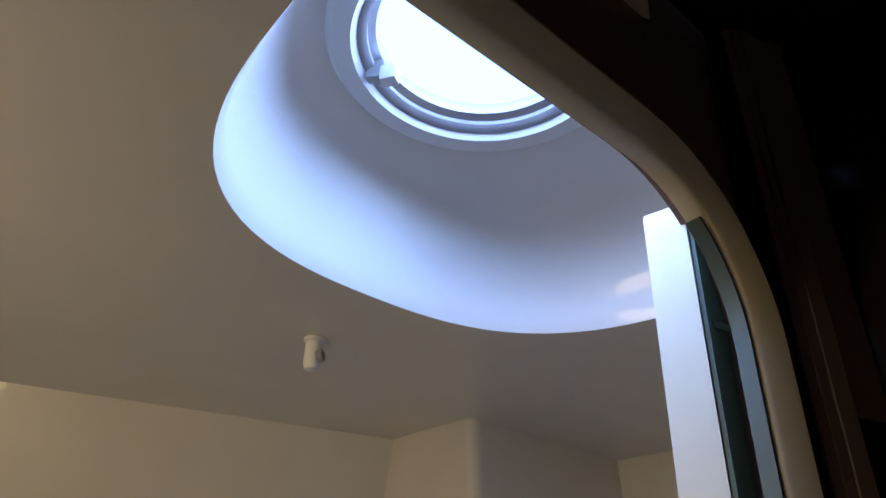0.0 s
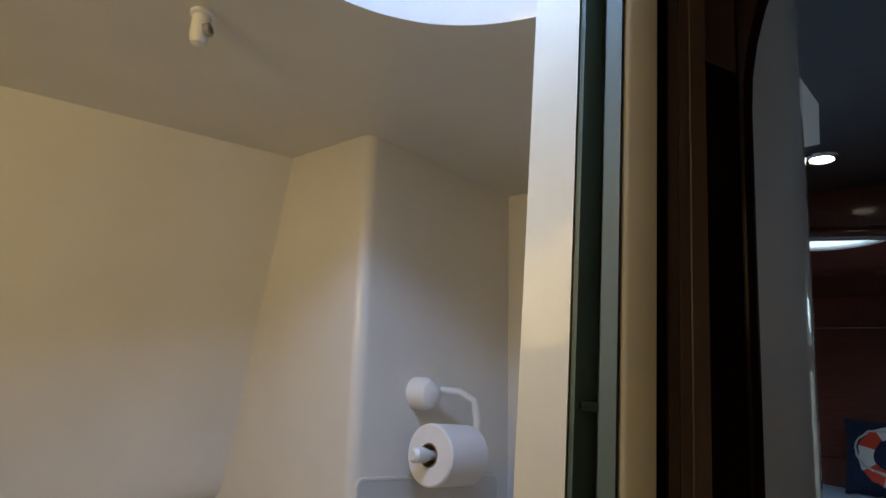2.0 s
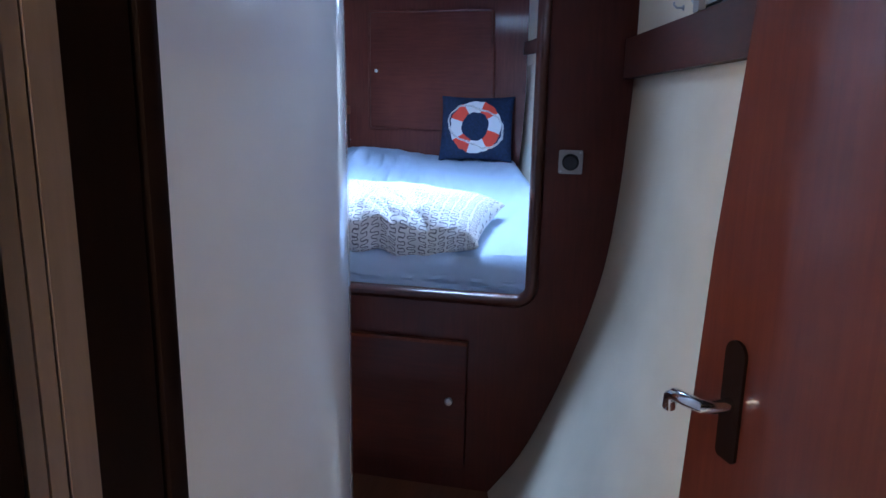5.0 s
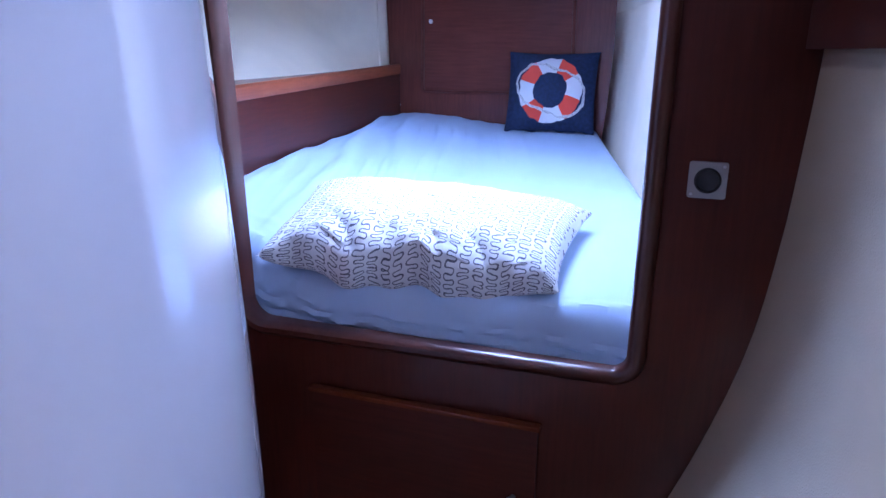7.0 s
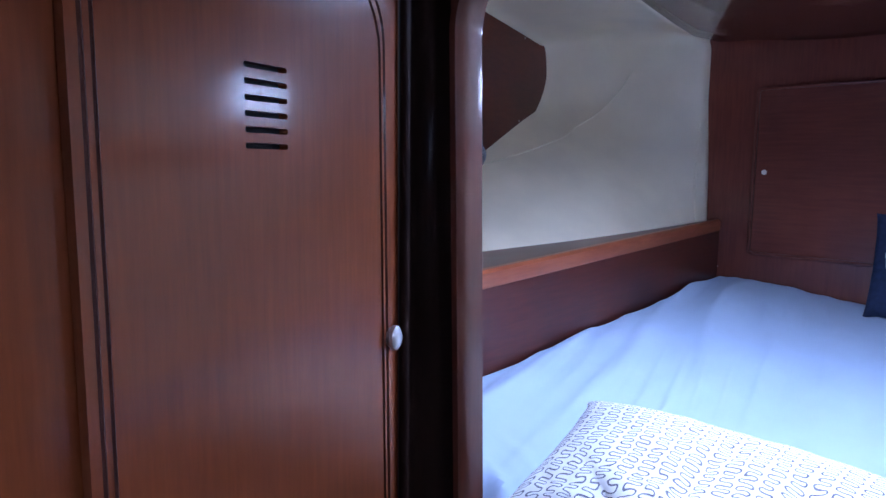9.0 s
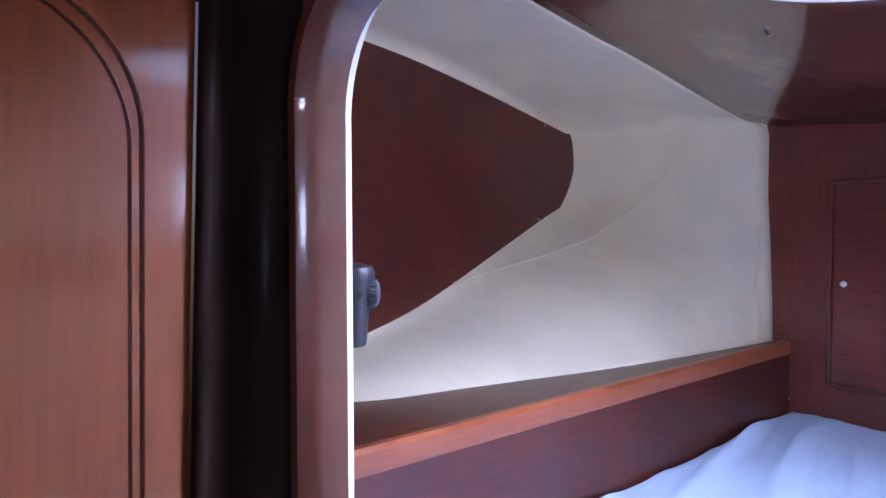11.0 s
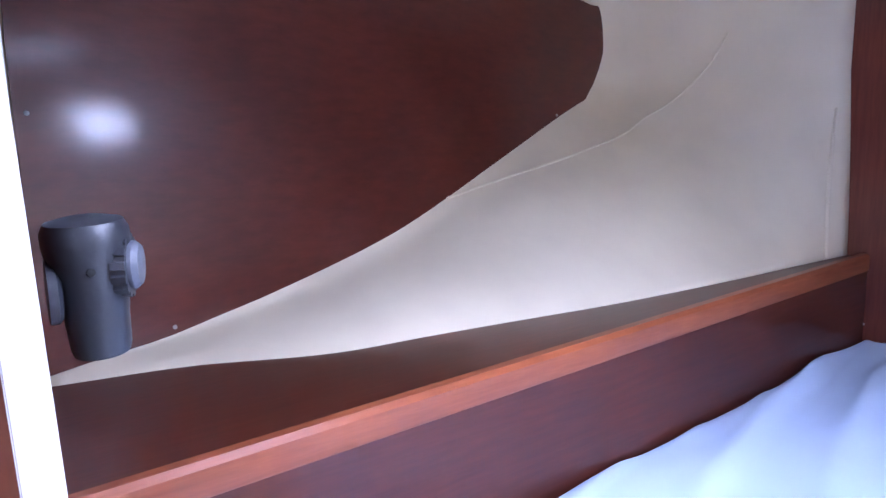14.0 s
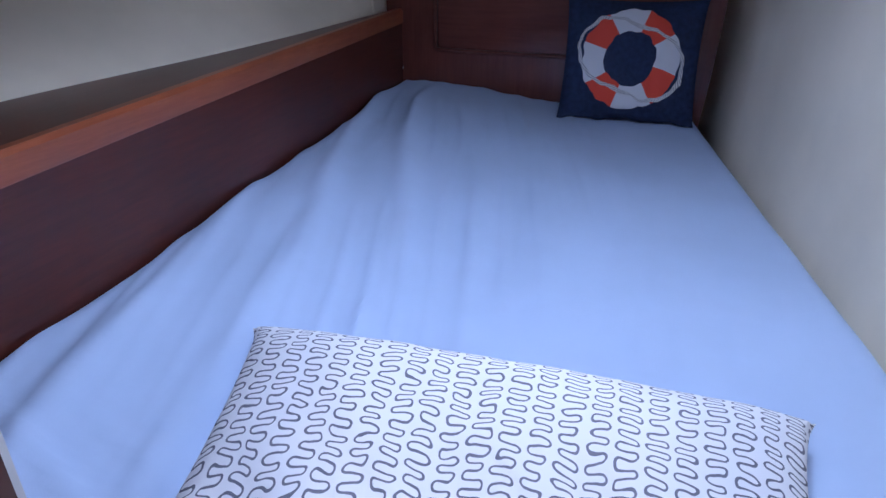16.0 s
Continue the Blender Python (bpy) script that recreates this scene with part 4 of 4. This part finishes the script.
structure("wall_passage_right", box(0.95, 0.98, -3.3, -1.6, 0.0, 1.97), MAHOGANY_Y, "mahogany passage side", "wall")

# open cabin door, folded back against the hull side
DOOR_A, DOOR_B = Vector((0.352, -1.02)), Vector((0.615, -1.53))
dd = (DOOR_B - DOOR_A).normalized()
dn = Vector((-dd.y, dd.x))
if dn.x > 0:
    dn = -dn


def dput(u, v, w):
    return Vector((DOOR_A.x + dd.x * u + dn.x * w, DOOR_A.y + dd.y * u + dn.y * w, v))


door = thing("cabin_door", "open mahogany cabin door with a chrome lever handle", "door", (0.48, -1.28, 0.0))
DBASE = (0.48, -1.28, 0.0)
part("leaf", local(plate(fillet([(-0.05, 0.02, 0.01), (0.57, 0.02, 0.01), (0.57, 1.80, 0.25), (0.09, 1.80, 0.2), (0.012, 1.05, 0.6)], 12), [], -0.028, 0.0, dput), DBASE), CABIN_DOOR_WOOD, door)
rose = part("lock_plate", local(plate(fillet([(0.062, 0.78, 0.008), (0.100, 0.78, 0.008), (0.100, 0.945, 0.02), (0.062, 0.945, 0.02)], 5), [], 0.0005, 0.005, dput), DBASE), BLACK_WOOD, door)
lv = [dput(0.082, 0.858, 0.004), dput(0.082, 0.858, 0.03), dput(0.078, 0.858, 0.043), dput(0.056, 0.857, 0.050), dput(0.028, 0.853, 0.050), dput(0.012, 0.843, 0.046), dput(0.005, 0.825, 0.042)]
part("lever", local(tube(lv, 0.0095, 12), DBASE), CHROME, door, "curved chrome lever")
part("latch_bolt", local(plate([(-0.008, 0.85), (0.0, 0.85), (0.0, 0.872), (-0.008, 0.872)], [], -0.020, -0.008, dput), DBASE), CHROME, door)

# ---------------------------------------------------------------- shower room
HC = 1.720
ARCH = fillet([(-1.746, 0.0, 0), (-2.62, 0.0, 0), (-2.62, 1.692, 0.125), (-1.746, 1.692, 0.125)], 14)
WIDE = [tuple(p) for p in fillet([(-1.712, 0.0, 0), (-2.64, 0.0, 0), (-2.64, 1.726, 0.143), (-1.712, 1.726, 0.143)], 14)]
AR = [tuple(p) for p in ARCH]
wall_out = [(-1.60, 0.0), (-1.712, 0.0)] + list(reversed(WIDE[2:])) + [(-2.64, 0.0), (-3.26, 0.0), (-3.26, 1.97), (-1.60, 1.97)]
structure("wall_passage_left", plate(wall_out, [], -0.136, -0.104, yz), PASSAGE_WOOD, "dark wood passage side with the arched shower-room doorway", "wall")
arch_path = [(-1.746, 0.002)] + list(reversed(AR[2:])) + [(-2.62, 0.002)]
structure("trim_shower_doorway", sweep(arch_path, [(0.0, -0.112), (0.030, -0.112), (0.030, -0.1035), (0.052, -0.1035), (0.052, -0.098), (0.030, -0.094), (0.023, -0.083), (0.003, -0.094), (0.0, -0.098)], yz, False), DOOR_CREAM, "cream moulded frame of the shower-room doorway", "trim")
# thin added strip: the frame's side face with its shade put into colour
structure("trim_shower_jamb", sweep([q for q in arch_path if q[0] > -1.85 and q[1] < 1.67], [(-0.0035, -0.112), (-0.0005, -0.112), (-0.0005, -0.099), (-0.0035, -0.099)], yz, False), JAMB_SHADE, "grey-green strip on the jamb, coloured as the shaded side of the frame", "trim")

# ribbed edging beside the doorway, stepping out to the dark bulkhead
RIBS = [([(-0.0975, -1.716), (-0.090, -1.716), (-0.0825, -1.709), (-0.0975, -1.705)], "BLACK"), ([(-0.104, -1.704), (-0.081, -1.7075), (-0.0765, -1.700), (-0.104, -1.697)], "WOOD"),
        ([(-0.104, -1.696), (-0.0755, -1.699), (-0.0715, -1.692), (-0.104, -1.689)], "WOOD"), ([(-0.104, -1.688), (-0.0700, -1.691), (-0.0630, -1.678), (-0.104, -1.675)], "WOOD"),
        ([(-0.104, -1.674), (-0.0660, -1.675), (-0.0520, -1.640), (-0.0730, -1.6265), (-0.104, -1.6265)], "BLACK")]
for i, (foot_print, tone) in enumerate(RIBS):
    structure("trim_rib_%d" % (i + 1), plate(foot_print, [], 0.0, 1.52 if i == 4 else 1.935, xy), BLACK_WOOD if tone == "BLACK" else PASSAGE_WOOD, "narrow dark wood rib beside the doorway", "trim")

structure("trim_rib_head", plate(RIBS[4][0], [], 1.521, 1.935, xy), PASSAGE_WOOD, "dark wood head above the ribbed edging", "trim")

# folded-back shower-room door: seen end on, with its hinge gasket
sd = thing("shower_room_door", "white moulded shower-room door standing open with a green hinge gasket", "door", (-0.20, -1.76, 0.0))
SD_A, SD_D = Vector((-0.169, -1.764)), Vector((-0.16, 0.987)).normalized()
SD_N = Vector((SD_D.y, -SD_D.x))


def sput(u, v, w):
    return Vector((SD_A.x + SD_D.x * u + SD_N.x * w, SD_A.y + SD_D.y * u + SD_N.y * w, v))


SB = (-0.20, -1.76, 0.0)
part("leaf", local(plate(fillet([(0.0, 0.02, 0.004), (0.30, 0.02, 0.01), (0.30, 1.716, 0.03), (0.0, 1.716, 0.012)], 5), [], 0.0, 0.038, sput), SB), DOOR_CREAM, sd)
part("gasket", local(plate([(0.002, 0.02), (0.060, 0.02), (0.060, 1.70), (0.002, 1.70)], [], 0.0382, 0.0425, sput), SB), RUBBER, sd, "dark green hinge gasket")
for hz in (0.75, 1.24, 1.595):
    part("hinge_pin", local(tube([sput(0.012, hz, 0.040), sput(0.030, hz, 0.047)], 0.0045, 8), SB), RUBBER, sd)

# ceiling of the shower room with its moulded hatch well
WELL_C, RING_C, RING_R, RING_Z = Vector((-0.20, -1.835)), Vector((-0.24, -1.905)), 0.148, 1.885


def well_r(a):
    """Radius of the well's mouth: a rounded oblong."""
    ca, sa = abs(math.cos(a)), abs(math.sin(a))
    return ((ca / 0.305) ** 2.6 + (sa / 0.290) ** 2.6) ** (-1 / 2.6)


def shower_ceiling(bm_n=96):
    bm, rows = bmesh.new(), []
    for k in range(26):
        row = []
        for i in range(bm_n):
            a = 2 * math.pi * i / bm_n
            d = Vector((math.cos(a), math.sin(a)))
            if k <= 4:
                t = 0
                far = []
                for num, den in ((-1.70 - WELL_C.x, d.x), (-0.105 - WELL_C.x, d.x), (-2.9 - WELL_C.y, d.y), (-0.95 - WELL_C.y, d.y)):
                    if abs(den) > 1e-6 and num / den > 0:
                        far.append(num / den)
                far = max(min(far), 0.0)
                r0 = min(well_r(a) + 0.004, far)
                q = WELL_C + d * (far + (r0 - far) * k / 4)
                z = HC
            else:
                s = (k - 4) / 21
                p0, p1 = WELL_C + d * min(well_r(a), 9), RING_C + d * (RING_R + 0.012)
                # rolls over the lip, rises as a bowl, then a shelf under the ring
                prof = s ** 1.75
                lift = 0.80 * math.sin(min(1.0, s / 0.72) * math.pi / 2) + 0.20 * s ** 3
                q = p0 + (p1 - p0) * prof
                q.x = min(q.x, -0.106)
                z = HC + (RING_Z - HC) * lift 
            row.append(bm.verts.new((q.x, q.y, z)))
        rows.append(row)
    for a, c in zip(rows, rows[1:]):
        for i in range(bm_n):
            bm.faces.new((a[i], a[(i + 1) % bm_n], c[(i + 1) % bm_n], c[i]))
    return bm


structure("ceiling_shower_room", shower_ceiling(), CREAM_GEL, "cream moulded ceiling with a rounded hatch well", "ceiling")
sh = thing("shower_hatch", "round opening hatch with a grey seal in the moulded ceiling well", "hatch", (RING_C.x, RING_C.y, RING_Z))
part("flange", ring([(0.128, 0.0), (0.136, -0.008), (0.156, -0.008), (0.164, 0.0), (0.164, 0.006), (0.128, 0.006)], None, 64), WHITE_PLASTIC, sh)
part("seal", ring([(0.120, 0.004), (0.128, -0.002), (0.134, -0.002), (0.136, 0.006), (0.134, 0.02), (0.120, 0.02)], None, 64), GREY_PLASTIC, sh)
part("inner_frame", ring([(0.112, 0.014), (0.122, 0.008), (0.124, 0.02), (0.112, 0.03)], None, 64), ALU, sh)
p = part("pane", lathe([(0.116, 0.024), (0.116, 0.030)], None, 48), PANE, sh, "clear acrylic pane")
p.visible_shadow = False
la = math.radians(212)
ld = Vector((math.cos(la), math.sin(la), 0))
latch = part("latch", box(-0.009, 0.013, -0.006, 0.006, -0.022, 0.004, 0.004), GREY_PLASTIC, sh, "grey swivel latch")
latch.location = ld * 0.117 + Vector((0, 0, 0.01))
latch.rotation_euler = (0, 0, la)
part("hub", lathe([(0.011, -0.006), (0.011, 0.006), (0.006, 0.008)], pose(0, 0, -0.012, 90), 16), GREY_PLASTIC, latch)
part("lever", box(-0.024, -0.004, -0.0075, 0.0075, -0.030, -0.008, 0.004), WHITE_PLASTIC, latch)

hook = thing("door_catch", "small white door catch hanging from the moulded ceiling", "door catch", (-0.680, -1.814, HC))
part("flange", lathe([(0.017, 0), (0.017, -0.004), (0.013, -0.006)], pose(0, 0, 0), 20), WHITE_PLASTIC, hook)
part("body", lathe([(0.0125, -0.004), (0.0125, -0.034), (0.010, -0.044), (0.004, -0.047)], pose(-0.002, 0, 0), 20), WHITE_PLASTIC, hook)
part("jaw", lathe([(0.0095, -0.002), (0.0095, 0.006), (0.006, 0.008), (0.005, 0.003), (0.002, 0.002)], pose(0.007, 0.004, -0.026, 0, 75, 40), 16), GREY_PLASTIC, hook)

# walls of the shower room
PX, PY = -0.755, -1.405


def pier(a, c):
    """The rounded pier: its face towards the door, then the side with the roll holder, leaning out slightly upwards."""
    z = HC * c
    lean = 0.06 * (z - 1.1)
    cx, cy, r = PX - lean, PY - 0.2 * lean, 0.022
    if a < 0.35:
        return Vector((-1.65 + (cx - r + 1.65) * a / 0.35, cy, z))
    if a < 0.65:
        t = (a - 0.35) / 0.30 * math.pi / 2
        return Vector((cx - r + r * math.sin(t), cy + r - r * math.cos(t), z))
    return Vector((cx, cy + r + (0.46 - r) * (a - 0.65) / 0.35, z))


structure("wall_shower_pier", grid(pier, 40, 8), CREAM_GEL, "cream moulded pier with a rounded edge in the shower room", "wall")
structure("wall_shower_front", box(-0.80, -0.36, -0.975, -0.950, 0.0, 1.76), CREAM_GEL, "cream moulded front wall of the shower room", "wall")


def upper_side(a, c):
    """Leaning outer side with a rounded overhang above a recess."""
    y = -2.9 + 1.52 * a
    back = -1.39 - y
    low = 1.045 - 0.22 * min(back, 0.6)
    if c < 0.75:
        z = HC - (HC - low) * c / 0.75
        return Vector((-1.03 - 0.33 * back - 0.17 * (HC - z), y, z))
    s = (c - 0.75) / 0.25
    x = -1.03 - 0.33 * back - 0.17 * (HC - low) - 0.02 * math.sin(s * math.pi / 2) - 0.34 * s * s
    return Vector((x, y, low - 0.035 * math.sin(min(1.0, s * 2.5) * math.pi / 2) - 0.015 * s))


structure("wall_shower_side", grid(upper_side, 16, 40), CREAM_GEL, "cream moulded outer side with an overhanging edge", "wall")
structure("wall_shower_recess", box(-1.62, -1.58, -2.9, -1.38, 0.0, 1.1), CREAM_GEL, "cream recess under the moulded overhang", "wall")
structure("wall_shower_back", box(-1.7, -0.14, -2.93, -2.9, 0.0, 1.76), CREAM_GEL, "cream moulded back wall of the shower room", "wall")
structure("floor_shower_room", box(-1.7, -0.14, -2.9, -1.0, -0.03, 0.004), CREAM_GEL, "cream moulded shower-room floor", "floor")

# locker lid beside the roll
lid = thing("moulded_hatch", "pale grey moulded locker lid beside the paper roll", "hatch", (PX + 0.001, -1.24, 0.85))
LID = fillet([(-0.155, -0.60, 0.02), (0.22, -0.60, 0.02), (0.22, 0.25, 0.02), (-0.155, 0.25, 0.012)], 5)


def on_pier(u, v, w):
    """Lies on the leaning side of the pier."""
    return Vector((w - 0.06 * (0.85 + v - 1.1), u, v))


part("lid", plate(LID, [], -0.002, 0.004, on_pier), plain("grey_gelcoat", (0.60, 0.59, 0.56), 0.4, vary=0.05), lid)
part("rim", sweep(LID, [(-0.001, 0.001), (0.005, 0.001), (0.004, 0.0055), (0.0, 0.0055)], on_pier), CREAM_GEL, lid)

rh = thing("roll_holder", "white plastic toilet roll holder on the moulded wall", "roll holder", (PX + 0.002, -1.203, 1.250))
part("boss", lathe([(0.030, -0.014), (0.030, 0.012), (0.024, 0.028), (0.014, 0.034), (0.004, 0.035)], pose(0, -0.055, 0.0, 0, 90, 0)), WHITE_PLASTIC, rh)
part("arm", tube([(0.02, -0.04, 0.010), (0.045, 0.000, 0.008), (0.062, 0.024, -0.006), (0.066, 0.032, -0.040), (0.066, 0.030, -0.103)], 0.007, 10), WHITE_PLASTIC, rh)
part("spindle", tube([(0.066, 0.034, -0.103), (0.066, -0.112, -0.103)], 0.008, 12), WHITE_PLASTIC, rh)
part("end_cap", lathe([(0.010, -0.012), (0.013, 0), (0.013, 0.02), (0.008, 0.026)], pose(0.066, -0.108, -0.103, 90)), WHITE_PLASTIC, rh)
roll_ob = thing("toilet_roll", "white toilet paper roll on the holder", "toilet roll", (PX + 0.068, -1.226, 1.147))
part("paper", ring([(0.020, -0.05), (0.050, -0.05), (0.053, -0.047), (0.053, 0.047), (0.050, 0.05), (0.020, 0.05)], pose(0, -0.02, 0, 90), 40), PAPER, roll_ob)
part("core", ring([(0.018, -0.051), (0.0205, -0.051), (0.0205, 0.051), (0.018, 0.051)], pose(0, -0.02, 0, 90), 32), CARD, roll_ob, "brown cardboard core")

swp = thing("flush_switch", "grey twin flush switch on a white plate", "switch", (-0.818, PY + 0.002, 0.795))
part("plate", plate(fillet([(-0.026, -0.045, 0.006), (0.026, -0.045, 0.006), (0.026, 0.045, 0.006), (-0.026, 0.045, 0.006)], 4), [], -0.004, 0.006, xz), CREAM_GEL, swp)
for dz in (-0.021, 0.021):
    part("button", plate(fillet([(-0.018, dz - 0.016, 0.006), (0.018, dz - 0.016, 0.006), (0.018, dz + 0.016, 0.006), (-0.018, dz + 0.016, 0.006)], 4), [], -0.011, -0.003, xz), WORN_GREY, swp)
valve = thing("vent_knob", "round black pump knob on the moulded pier", "knob", (-0.818, PY + 0.003, 0.702))
part("knob", lathe([(0.019, 0), (0.019, 0.010), (0.015, 0.014), (0.005, 0.015)], pose(0, -0.002, 0, 90)), BLACK_PLASTIC, valve)
part("label", plate([(0.03, -0.002), (0.056, -0.002), (0.056, 0.002), (0.03, 0.002)], [], -0.003, -0.001, xz), GREY_PLASTIC, valve)
grab = thing("grab_rail", "thin chrome rail end in the shower room", "rail", (-0.945, PY, 0.665))
part("rail", tube([(-0.02, -0.008, -0.02), (0.0, -0.02, 0.0), (-0.04, -0.05, -0.012), (-0.10, -0.05, -0.03), (-0.20, -0.03, -0.07)], 0.005, 10), CHROME, grab)
wl = thing("shower_room_light", "round warm lamp on the shower-room ceiling", "lamp", (-0.50, -2.76, 1.68))
part("base", lathe([(0.14, 0.0), (0.14, 0.025), (0.12, 0.035)], pose(0, 0, 0.0)), WHITE_PLASTIC, wl)
